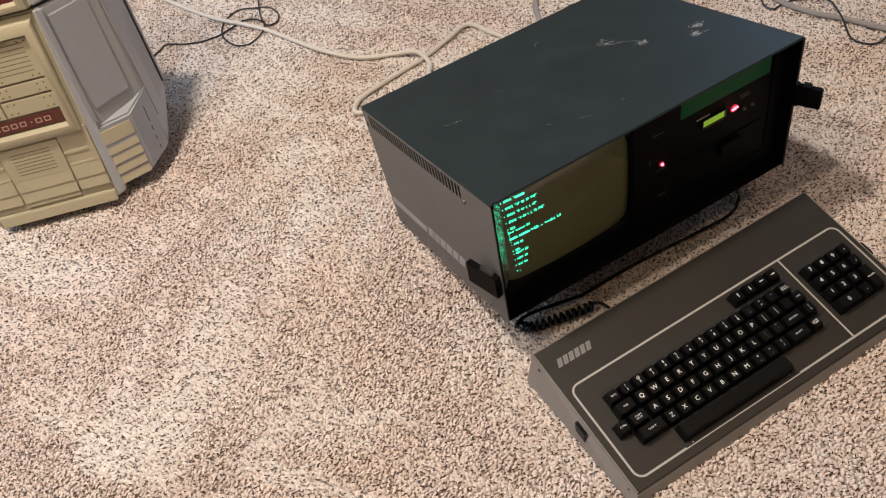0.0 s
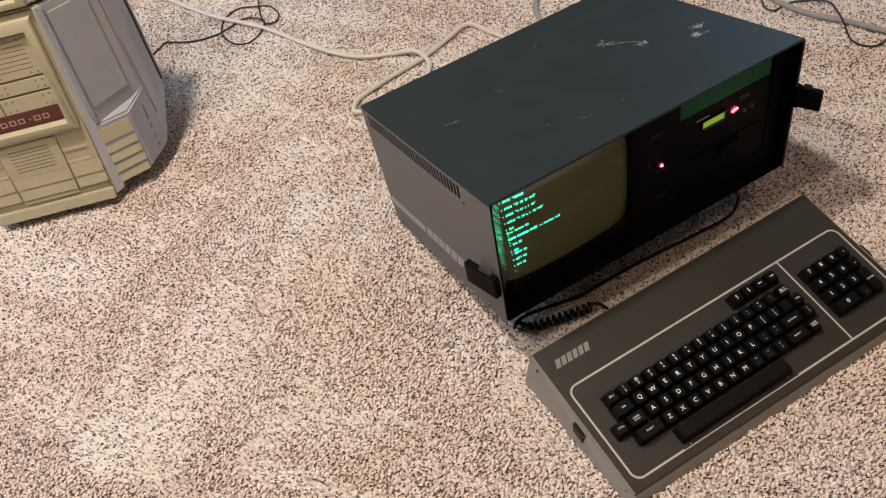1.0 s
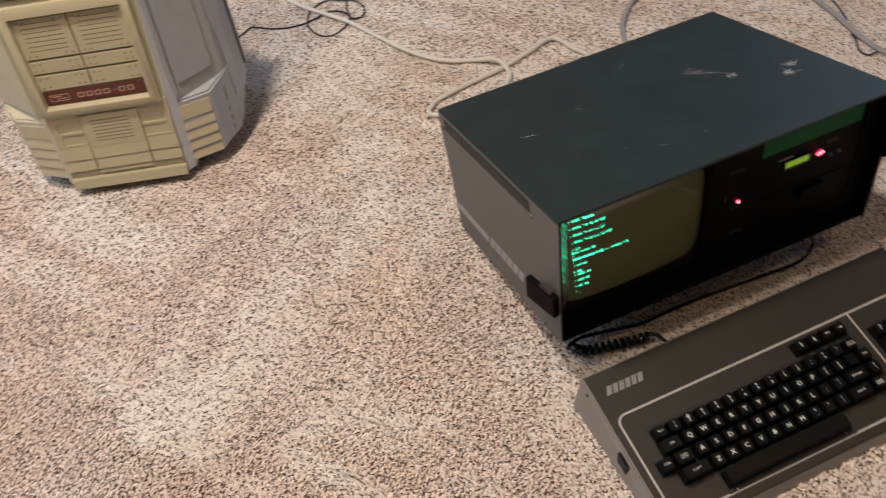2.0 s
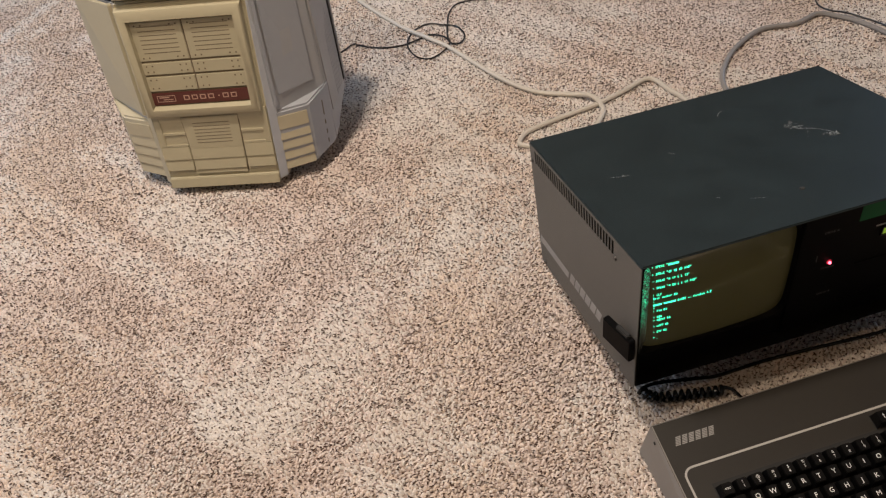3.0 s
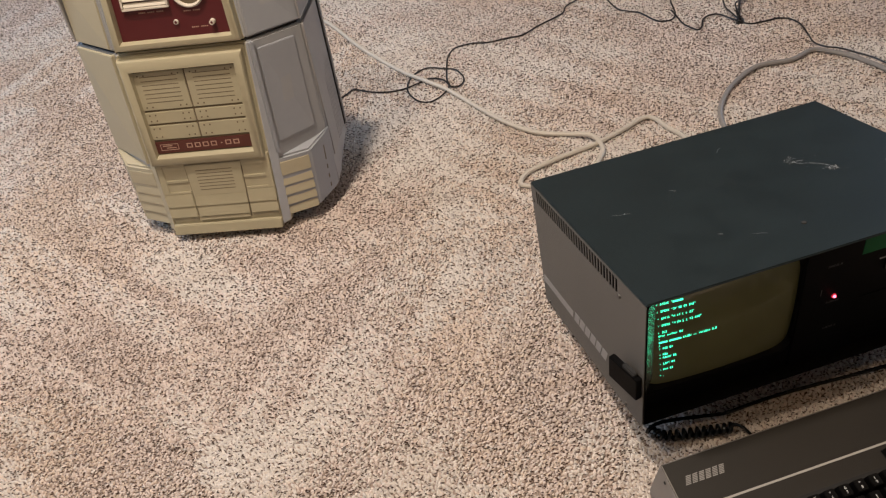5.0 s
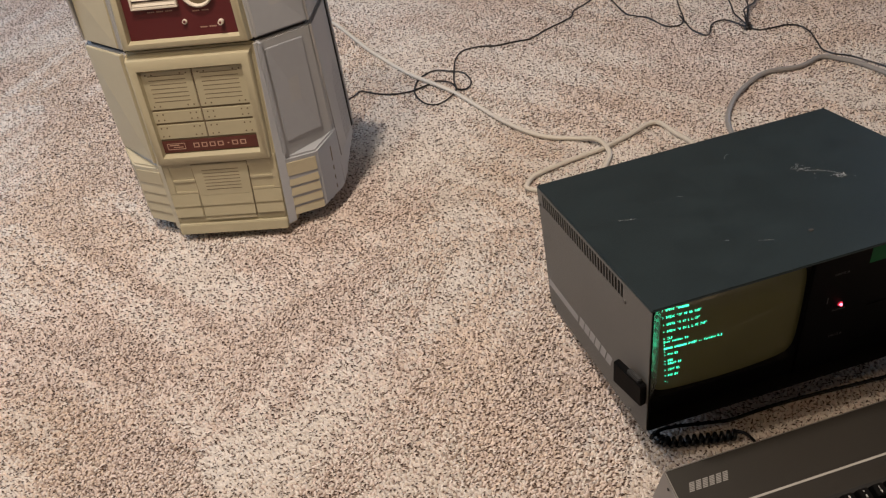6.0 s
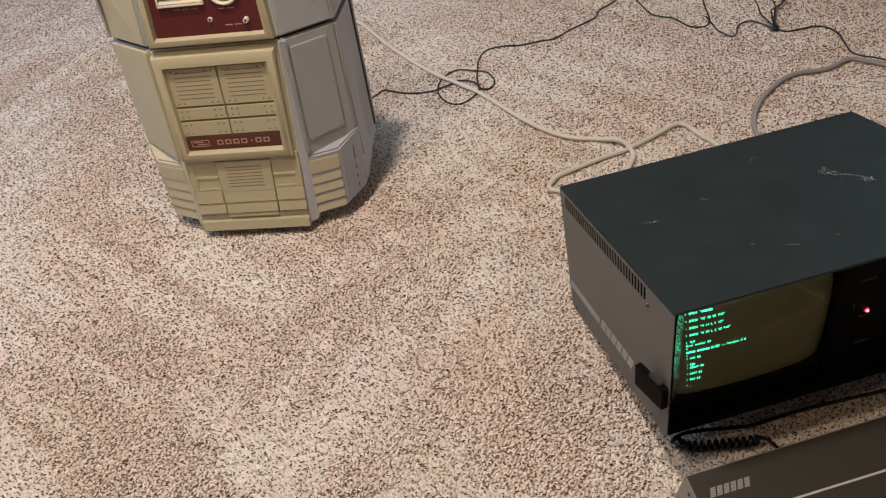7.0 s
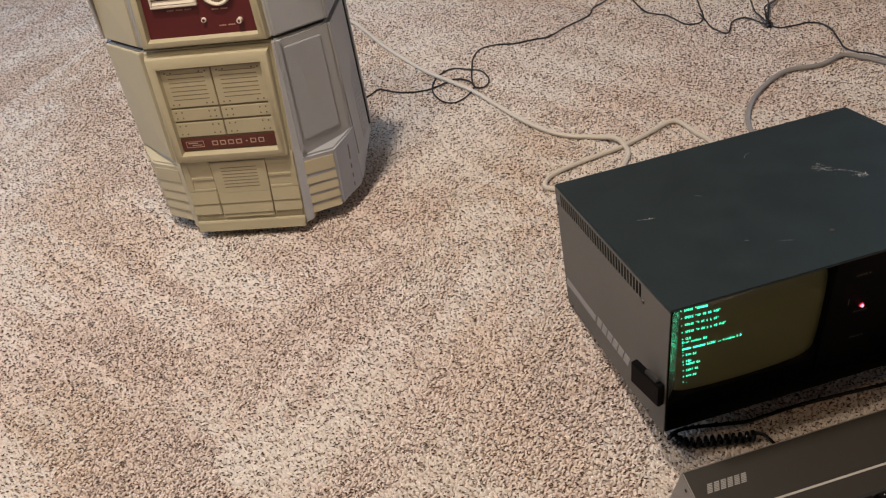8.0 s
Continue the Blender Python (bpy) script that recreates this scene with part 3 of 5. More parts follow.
top = [deck(0, 0), deck(KW, 0), deck(KW, -KDEPTH), deck(0, -KDEPTH)]
fl = 0.010
low = [(-fl, fl * 0.6, -0.0100), (KW + fl, fl * 0.6, -0.0100), (KW + fl, top[2].y - 0.006, -0.0100), (-fl, top[2].y - 0.006, -0.0100)]
rim = [p - Vector((0, 0, 0.0025)) for p in top]
loft(b, [low, rim])
part("base_pan", b, M_KEYSIDE, keyboard, "bare grey metal base pan")
b = bmesh.new()
hexa(b, [deck(x, y, -0.0024) for x, y in ((0, 0), (KW, 0), (KW, -KDEPTH), (0, -KDEPTH))] + [deck(x, y, 0) for x, y in ((0.0006, -0.0006), (KW - 0.0006, -0.0006), (KW - 0.0006, -KDEPTH + 0.0006), (0.0006, -KDEPTH + 0.0006))])
round_edges(b, 0.0011, 2)
top_plate = part("top_plate", b, M_KEYDECK, keyboard, "graphite enamel top plate", smooth=True)
# bright worn edge along both ends
for x in (0.0004, KW - 0.0018):
    b = bmesh.new()
    hexa(b, [deck(x + i, y, z) for z in (-0.0003, 0.0003) for i, y in ((0, -0.002), (0.0014, -0.002), (0.0014, -KDEPTH + 0.002), (0, -KDEPTH + 0.002))])
    part("worn_edge", b, M_KEYSIDE, top_plate, "bright worn metal edge")

b = bmesh.new()
hexa(b, [deck(x, y, z) for z in (-0.0003, 0.0003) for x, y in ((0.002, -0.0014), (KW - 0.002, -0.0014), (KW - 0.002, -0.0004), (0.002, -0.0004))])
part("worn_edge", b, M_KEYSIDE, top_plate, "bright worn metal edge")

# printed border line with rounded corners, and the divider
X1L, X2L, Y1L, Y2L, XDIV = 0.0119, 0.4440, -0.0625, -0.1965, 0.3452


def rounded(x0, x1, y0, y1, r, k=7):
    pts = []
    for cx, cy, a in ((x1 - r, y1 - r, 0), (x0 + r, y1 - r, 90), (x0 + r, y0 + r, 180), (x1 - r, y0 + r, 270)):
        for i in range(k):
            t = radians(a + 90 * i / (k - 1))
            pts.append((cx + r * math.cos(t), cy + r * math.sin(t)))
    return pts


b = bmesh.new()
outer, inner = rounded(X1L - 0.0013, X2L + 0.0013, Y2L - 0.0013, Y1L + 0.0013, 0.0128), rounded(X1L + 0.0013, X2L - 0.0013, Y2L + 0.0013, Y1L - 0.0013, 0.0102)
vo, vi = [b.verts.new(deck(*p, 0.0003)) for p in outer], [b.verts.new(deck(*p, 0.0003)) for p in inner]
for i in range(len(vo)):
    j = (i + 1) % len(vo)
    b.faces.new((vo[i], vo[j], vi[j], vi[i]))
b.faces.new([b.verts.new(deck(x, y, 0.0003)) for x, y in ((XDIV - 0.0012, Y2L + 0.0014), (XDIV + 0.0012, Y2L + 0.0014), (XDIV + 0.0012, Y1L - 0.0014), (XDIV - 0.0012, Y1L - 0.0014))])
part("border_line", b, M_LINE, top_plate, "pale grey printed border line")
for i in range(6):
    b = bmesh.new()
    x = 0.0172 + i * 0.0086
    for k in range(6):
        y = -0.0335 + k * 0.0019
        lean, wide = k * 0.0008, 0.0066
        b.faces.new([b.verts.new(deck(p, q, 0.0003)) for p, q in ((x + lean, y), (x + wide + lean, y), (x + wide + lean + 0.0005, y + 0.0013), (x + lean + 0.0005, y + 0.0013))])
    part("emblem", b, M_STRIPE, top_plate, "grey printed emblem block")

# key beds: flat black plates in place of the shaded cutouts
b = bmesh.new()
for x0, x1, y0, y1 in ((0.0360, 0.3345, -0.1665, -0.0880), (0.0215, 0.0400, -0.1500, -0.1285), (0.0400, 0.0640, -0.1725, -0.1480), (0.0815, 0.2570, -0.1965, -0.1655), (0.2500, 0.3300, -0.0880, -0.0685), (0.3535, 0.4330, -0.1700, -0.0870)):
    hexa(b, [deck(x, y, z) for z in (-0.001, 0.0005) for x, y in ((x0, y0), (x1, y0), (x1, y1), (x0, y1))])
part("key_bed", b, M_RUBBER, top_plate, "black plate for the shaded recess round the keys")

PITCH = 0.01905


def keycap(w, d, h=0.0140):
    """A tapered key with a dished top."""
    b = bmesh.new()
    k = 0.0026
    hx, hy = w / 2 - 0.0006, d / 2 - 0.0006
    r0 = [(-hx, -hy, 0.0006), (hx, -hy, 0.0006), (hx, hy, 0.0006), (-hx, hy, 0.0006)]
    r1 = [(-hx + 0.0005, -hy + 0.0005, 0.004), (hx - 0.0005, -hy + 0.0005, 0.004), (hx - 0.0005, hy - 0.0005, 0.004), (-hx + 0.0005, hy - 0.0005, 0.004)]
    tx, ty = hx - k, hy - k * 0.8
    r2 = [(-tx, -ty + 0.0004, h), (tx, -ty + 0.0004, h), (tx, ty + 0.0004, h), (-tx, ty + 0.0004, h)]
    vs = loft(b, [r0, r1, r2])
    edges = [e for e in b.edges if any(v.co.z > 0.005 for v in e.verts)]
    bmesh.ops.bevel(b, geom=edges, offset=0.0009, segments=2, affect="EDGES", clamp_overlap=True)
    return b


KEY_MESH = {}


def key(x, y, w=1.0, d=1.0, legends=()):
    """One key with its printed legend; legends are rows of words from the top down."""
    size = (w, d)
    if size not in KEY_MESH:
        KEY_MESH[size] = mesh_of("key", keycap(PITCH * w, PITCH * d), M_KEYCAP, True)
    ob = shared("key", KEY_MESH[size], keyboard, Matrix.Translation(deck(x - 0.0019, y - 0.0018, 0)) @ Matrix.Rotation(radians(KSLOPE), 4, "X"))
    if legends:
        b = bmesh.new()
        n = len(legends)
        for i, word in enumerate(legends):
            long = len(word) > 1
            hgt = 0.0021 if long else (0.0056 if n == 1 else 0.0034)
            gap = 0.0029 if long else 0.0052
            yy = (n - 1) / 2 * gap - i * gap - hgt / 2 + 0.0004
            write(b, word, lambda s, q: (s, yy + q, 0.01422), hgt, min(0.0022 * len(word), w * 0.0125) if long else None, centre=True)
        leg = new("legend", mesh_of("legend", b, M_LEGEND))
        leg.parent = ob
    return ob


QX, QY = 0.0760, -0.1187
row = lambda i: QY - PITCH * i
for i, ch in enumerate(("1!", "2@", "3#", "4$", "5%", "6^", "7&", "8*", "9(", "0)", "-_", "=+", "`~")):
    key(QX - 0.45 * PITCH + PITCH * i, row(-1) - 0.001, 1, 1, (ch[1], ch[0]))
key(QX - 1.45 * PITCH, row(-1) - 0.001, 1, 1, ("ESC",))
key(QX + 12.55 * PITCH + 0.0015, row(-1) - 0.001, 1, 1, ("BACK", "SPACE"))
for i, ch in enumerate("QWERTYUIOP"):
    key(QX + PITCH * i, row(0), 1, 1, (ch,))
for i, ch in enumerate(("[{", "]}")):
    key(QX + PITCH * (10 + i), row(0), 1, 1, (ch[1], ch[0]))
key(QX - 1.25 * PITCH, row(0), 1.5, 1, ("TAB",))
key(QX + 13 * PITCH, row(0), 1, 1, ("DEL",))
AX = QX + 0.25 * PITCH
for i, ch in enumerate("ASDFGHJKL"):
    key(AX + PITCH * i, row(1), 1, 1, (ch,))
for i, ch in enumerate((";:", "'\"")):
    key(AX + PITCH * (9 + i), row(1), 1, 1, (ch[1], ch[0]))
key(AX - 1.25 * PITCH, row(1), 1.4, 1, ("CAPS", "LOCK"))
key(AX - 2.45 * PITCH, row(1), 1, 1, ("CTRL",))
key(AX + 11.35 * PITCH, row(1), 1.7, 1, ("RETURN",))
key(QX + 12 * PITCH, row(0), 1, 1)
key(QX + 13 * PITCH, row(1), 1, 1, ("|", "\\"))
ZX = QX + 0.75 * PITCH
for i, ch in enumerate("ZXCVBNM"):
    key(ZX + PITCH * i, row(2), 1, 1, (ch,))
for i, ch in enumerate((",<", ".>", "/?")):
    key(ZX + PITCH * (7 + i), row(2), 1, 1, (ch[1], ch[0]))
key(ZX - 1.5 * PITCH, row(2), 2, 1, ("SHIFT",))
key(ZX + 10.4 * PITCH, row(2), 1.75, 1, ("SHIFT",))
key(ZX + 11.8 * PITCH, row(2), 1, 1, ("LINE", "FEED"))
key((0.0838 + 0.2555) / 2, row(3) - 0.0030, 8.9, 1.1)
for i in range(4):
    ob = key(0.2618 + PITCH * i, row(-2) + 0.0035, 1, 1)
    b = bmesh.new()
    turn = (90, -90, 180, 0)[i]
    c, s = math.cos(radians(turn)), math.sin(radians(turn))
    arrow = [(-0.003, -0.0004), (0.001, -0.0004), (0.001, -0.0012), (0.0034, 0), (0.001, 0.0012), (0.001, 0.0004), (-0.003, 0.0004)]
    b.faces.new([b.verts.new((c * p - s * q, s * p + c * q, 0.0143)) for p, q in arrow])
    leg = new("legend", mesh_of("legend", b, M_LEGEND))
    leg.parent = ob
NX, NY = 0.3635, -0.0985
for j, keys in enumerate(("789-", "456,", "123")):
    for i, ch in enumerate(keys):
        key(NX + PITCH * i, NY - PITCH * j, 1, 1, (ch,))
key(NX + PITCH * 0.5, NY - PITCH * 3, 2, 1, ("0",))
key(NX + PITCH * 2, NY - PITCH * 3, 1, 1, (".",))
key(NX + PITCH * 3, NY - PITCH * 2.5, 1, 2, ("ENTER",))
for x, y in ((0.0925, -0.1945), (0.2440, -0.1915)):
    b = bmesh.new()
    disc(b, deck(x, y, 0.0004), (0, 0, 1), 0.0007, 0.0006, 0.0006, 10)
    part("stud", b, M_LEGEND, top_plate)
for x, s in ((-0.0045, -1), (KW + 0.0045, 1)):
    b = bmesh.new()
    ya, yb = -0.098, -0.120
    for y0, y1, o in ((ya, yb, 0.004), (ya - 0.002, yb + 0.002, 0.006)):
        p0, p1 = deck(0, y0), deck(0, y1)
        hexa(b, [(x + k, p.y, p.z + z) for z in (-0.021, -0.006) for k, p in ((-s * 0.004, p0), (s * o * 0.5, p0), (s * o * 0.5, p1), (-s * 0.004, p1))])
    part("latch_socket", b, M_RUBBER, keyboard, "black latch socket in the end plate")
for y in (-0.018, -0.196):
    b = bmesh.new()
    p = deck(0, y)
    disc(b, (-0.0022, p.y, p.z - 0.008), (-1, 0, 0), 0.0022, 0.0018, 0.001, 10)
    part("screw", b, M_RUBBER, keyboard)


# ---------------------------------------------------------------- the small robot
robot = empty("toy_robot", pose(-0.457, 0.6925, 0, 0, 0, -18.34), "yellowed beige plastic home robot with panelled body on the carpet", "robot")


class Face:
    """A flat facet between two upright lines: at(t, z, out) is t along it (0 to 1), z up, out of it."""

    def __init__(self, low0, low1, high0, high1, z0, z1):
        self.low, self.high, self.z0, self.z1 = (Vector(low0), Vector(low1)), (Vector(high0), Vector(high1)), z0, z1
        d = self.low[1] - self.low[0]
        self.out = Vector((d.y, -d.x)).normalized()
        self.width = d.length

    def at(self, t, z, out=0.0):
        k = (z - self.z0) / (self.z1 - self.z0)
        p = (self.low[0].lerp(self.low[1], t)).lerp(self.high[0].lerp(self.high[1], t), k) + self.out * out
        return Vector((p.x, p.y, z))

    def slab(self, b, t0, t1, z0, z1, o0, o1, top_out=None):
        """A plate from o0 to o1 out of the facet; top_out thins its upper edge, for lapped boards."""
        hi = o1 if top_out is None else top_out
        hexa(b, [self.at(t0, z0, o0), self.at(t1, z0, o0), self.at(t1, z0, o1), self.at(t0, z0, o1), self.at(t0, z1, o0), self.at(t1, z1, o0), self.at(t1, z1, hi), self.at(t0, z1, hi)])

    def t(self, s):
        return 0.5 + s / self.width


def facet_part(name, face, slabs, mat, parent, label="", width=0.0007, joined=False):
    """Plates on a facet: each its own part, or all one moulding."""
    made = None
    for group in ([slabs] if joined else [[q] for q in slabs]):
        b = bmesh.new()
        for q in group:
            face.slab(b, *q)
        if width:
            round_edges(b, width, 2)
        ob = part(name, b, mat, parent, label)
        made = made or ob
    return made


SEAM = 0.348


def inner_edge(z):
    return 0.030 + 0.135 * (z - 0.15)


def outer_edge(z):
    return 0.093 + 0.06 * (z - 0.15)


def ring(scale, z, zz=None):
    """The faceted plan of the body at height z; the front is open behind the column."""
    yi, yo = inner_edge(z), outer_edge(z)
    pts = [(-0.097, 0.098), (0.097, 0.098), (0.099, yi + 0.006), (0.112, yi), (0.190, yo), (0.196, 0.206), (0.120, 0.272), (-0.120, 0.272), (-0.196, 0.206), (-0.190, yo), (-0.112, yi), (-0.099, yi + 0.006)]
    return [(x * scale, 0.15 + (y - 0.15) * scale, (zz(y) if zz else z)) for x, y in pts]


b = bmesh.new()
loft(b, [ring(1.0, 0.10, lambda y: 0.033 + 0.35 * max(0, y - 0.10)), ring(1.0, 0.16), ring(0.997, SEAM - 0.003)])
lower = part("lower_shell", round_edges(b, 0.0025, 2), M_PALE, robot, "pale grey plastic lower body shell", smooth=True)
# Black ring in place of the shade inside the seam gap.
b = bmesh.new()
loft(b, [ring(0.955, SEAM - 0.004), ring(0.955, SEAM + 0.004)])
part("seam_filler", b, M_RUBBER, robot, "dark seam between the shells")
b = bmesh.new()
loft(b, [ring(0.992, SEAM + 0.002), ring(0.965, 0.455), ring(0.86, 0.483)])
upper = part("upper_shell", round_edges(b, 0.0025, 2), M_PALE, robot, "pale grey plastic upper body shell", smooth=True)

# front column
front = Face((-0.097, -0.005), (0.097, -0.005), (-0.105, 0.0536), (0.105, 0.0536), 0.018, SEAM)
b = bmesh.new()
rings = []
for z in (0.018, 0.155, SEAM - 0.003):
    l, r = front.at(0, z, -0.0028), front.at(1, z, -0.0028)
    rings.append([l, r, (r.x + 0.0148, r.y + 0.0128, z), (r.x + 0.0148, 0.096, z), (l.x - 0.0148, 0.096, z), (l.x - 0.0148, l.y + 0.0128, z)])
loft(b, rings)
column = part("front_column", round_edges(b, 0.003, 2), M_BEIGE, robot, "yellowed beige front column", smooth=True)


def corner_strip(face, z0, z1, sink, parent):
    """A thin strip down each chamfered corner of a column, tinted as the light there."""
    for s in (-1, 1):
        b = bmesh.new()
        o = Vector((0.656 * s, -0.755, 0)) * 0.0009
        rows = []
        for z in (z0, z1):
            p = face.at(1 if s > 0 else 0, z, sink)
            a, c = p + Vector((0.0014 * s, 0.0012, 0)), p + Vector((0.0134 * s, 0.0116, 0))
            rows.append([a - o, c - o, c + o, a + o])
        loft(b, rows)
        part("corner_strip", round_edges(b, 0.0003, 1), M_STRIP if s > 0 else M_WARM, parent, "corner strip in a side-lit tint")


corner_strip(front, 0.022, SEAM - 0.006, -0.0028, column)


def frame_ring(face, t0, t1, z0, z1, wt, wz, out0, out1, slope, wtop=None):
    """A picture-frame moulding whose inner edge slopes in."""
    b = bmesh.new()
    def loop(it, iz, o):
        up = iz * (wtop / wz) if wtop else iz
        return [face.at(t0 + it, z0 + iz, o), face.at(t1 - it, z0 + iz, o), face.at(t1 - it, z1 - up, o), face.at(t0 + it, z1 - up, o)]
    loops = [loop(0, 0, out0), loop(0.010, 0.002, out1 * 0.75), loop(0.022, 0.005, out1), loop(wt, wz, out1), loop(wt + slope * 4, wz + slope, out0)]
    vs = [[b.verts.new(p) for p in q] for q in loops]
    for a, c in zip(vs, vs[1:]):
        for i in range(4):
            b.faces.new((a[i], a[(i + 1) % 4], c[(i + 1) % 4], c[i]))
    return b


part("panel_frame", frame_ring(front, -0.02, 0.98, 0.1530, 0.3375, 0.080, 0.0145, -0.005, 0.0080, 0.0034, 0.0190), M_BEIGE, column, "bevelled beige frame", smooth=True)
PANEL = (front.t(-0.087), front.t(0.079))
# Dark sheet puts the shade of the panel gaps into colour.
facet_part("panel_gap_shade", front, [(PANEL[0] - 0.01, PANEL[1] + 0.01, 0.166, 0.320, -0.006, -0.0024)], M_SLOT, column, "dark sheet for the shade between the panels", 0)
cells = [(0.2492, 0.3130), (0.2255, 0.2455), (0.1970, 0.2218)]
T = lambda s: front.t(s)
for c0, c1 in ((-0.0850, -0.0050), (-0.0026, 0.0775)):
    for n, (z0, z1) in enumerate(cells):
        plate = facet_part("panel", front, [(T(c0), T(c1), z0, z1, -0.0045, -0.0004)], M_BEIGE, column, "beige panel with rivet holes")
        if n == 0:
            # Thin dark bars; their colour carries the shade of the grooves.
            facet_part("slot", front, [(T(c0 + 0.011), T(c1 - 0.011), z0 + 0.0125 + i * 0.0072, z0 + 0.0137 + i * 0.0072, -0.002, -0.0002) for i in range(7)], M_SLOT, plate, "dark bars for the shade in narrow slots", 0)
        # Dark discs in place of small shaded holes.
        for s in (c0 + 0.008, c0 + 0.0175, c1 - 0.0175, c1 - 0.008):
            for z in (z0 + 0.0052, z1 - 0.0052):
                b = bmesh.new()
                disc(b, front.at(T(s), z, -0.0008), (0, -1, 0.17), 0.0016, 0.0013, 0.0009, 8)
                part("rivet_hole", b, M_SLOT, plate)
name_plate = facet_part("name_plate", front, [(T(-0.084), T(0.076), 0.1725, 0.1930, -0.0045, -0.0005)], M_LABEL, column, "brown-red name plate with a tan print")
for i, w in enumerate((0.0095, 0.0095, 0.0095, 0.0095, 0.0, 0.0095, 0.0095)):
    b = bmesh.new()
    s = -0.032 + i * 0.0135 + (-0.003 if i > 4 else 0)
    if w:
        for q in ((s, s + w, 0.1862, 0.1875), (s, s + w, 0.1795, 0.1808), (s, s + 0.0016, 0.1808, 0.1862), (s + w - 0.0016, s + w, 0.1808, 0.1862)):
            front.slab(b, T(q[0]), T(q[1]), q[2], q[3], -0.001, 0.0)
    else:
        front.slab(b, T(s + 0.003), T(s + 0.0055), 0.1826, 0.1843, -0.001, 0.0)
    part("print", b, M_GOLD, name_plate, "tan printed block")
b = bmesh.new()
for q in ((-0.076, -0.046, 0.1880, 0.1888), (-0.076, -0.046, 0.1780, 0.1788), (-0.076, -0.0752, 0.1788, 0.1880), (-0.0468, -0.046, 0.1788, 0.1880)):
    front.slab(b, T(q[0]), T(q[1]), q[2], q[3], -0.001, 0.0)
part("print_border", b, M_GOLD, name_plate, "tan printed border")
for q in ((-0.072, -0.056, 0.1848, 0.1864), (-0.066, -0.050, 0.1812, 0.1824)):
    b = bmesh.new()
    front.slab(b, T(q[0]), T(q[1]), q[2], q[3], -0.001, 0.0)
    part("print", b, M_GOLD, name_plate, "tan printed bar")

# skirt below the frame: door with slots, sunk fields, lapped boards, bottom lip
facet_part("skirt_board", front, [(0.0, 0.252, 0.0705, 0.0945, -0.006, 0.0015, -0.0012), (0.748, 1.0, 0.0705, 0.0945, -0.006, 0.0015, -0.0012),
                                  (0.0, 0.252, 0.0510, 0.0708, -0.006, 0.0025, -0.0006), (0.748, 1.0, 0.0510, 0.0708, -0.006, 0.0025, -0.0006)], M_BEIGE, column, "lapped beige skirt boards", 0.0009)
facet_part("bottom_lip", front, [(-0.005, 1.005, 0.0190, 0.0365, -0.02, 0.0055, 0.0035)], M_BEIGE, column, "beige bottom lip", 0.0012)
facet_part("skirt_field", front, [(0.055, 0.252, 0.139, 0.158, -0.006, -0.001), (0.055, 0.252, 0.1155, 0.1205, -0.006, -0.001), (0.055, 0.252, 0.094, 0.0985, -0.006, -0.001), (0.0, 0.055, 0.094, 0.158, -0.006, -0.001),
                                  (0.748, 0.945, 0.139, 0.158, -0.006, -0.001), (0.748, 0.945, 0.1155, 0.1205, -0.006, -0.001), (0.748, 0.945, 0.094, 0.0985, -0.006, -0.001), (0.945, 1.0, 0.094, 0.158, -0.006, -0.001)],
           M_BEIGE, column, "beige field with sunk rectangles", 0.0007)
door_face = Face(front.at(0.5 - 0.232, 0.0425).xy, front.at(0.5 + 0.232, 0.0425).xy, front.at(0.5 - 0.245, 0.148).xy, front.at(0.5 + 0.245, 0.148).xy, 0.0425, 0.148)
# The shade round the hatch, as a dark sheet.
facet_part("door_gap_shade", door_face, [(-0.014, 1.014, 0.0420, 0.1483, -0.006, -0.0022)], M_SLOT, column, "dark sheet for the shade round the hatch", 0)
hatch = facet_part("hatch", door_face, [(0, 1, 0.0895, 0.1475, -0.006, -0.0005), (0, 1, 0.0705, 0.0900, -0.006, 0.0012, -0.0008), (0, 1, 0.0510, 0.0708, -0.006, 0.0022, -0.0006), (0, 1, 0.0430, 0.0513, -0.006, 0.001, -0.0006)], M_BEIGE, column, "beige hatch with vent slots", 0.0004, joined=True)
# Hatch slots: groove shade drawn as dark bars.
facet_part("slot", door_face, [(0.17, 0.83, 0.1000 + i * 0.0060, 0.1010 + i * 0.0060, -0.002, -0.0002) for i in range(7)], M_SLOT, hatch, "dark bars for the shade in narrow slots", 0)
facet_part("skirt_top", front, [(0.0, 1.0, 0.1485, 0.1582, -0.006, -0.0008)], M_BEIGE, column, "", 0.0008)

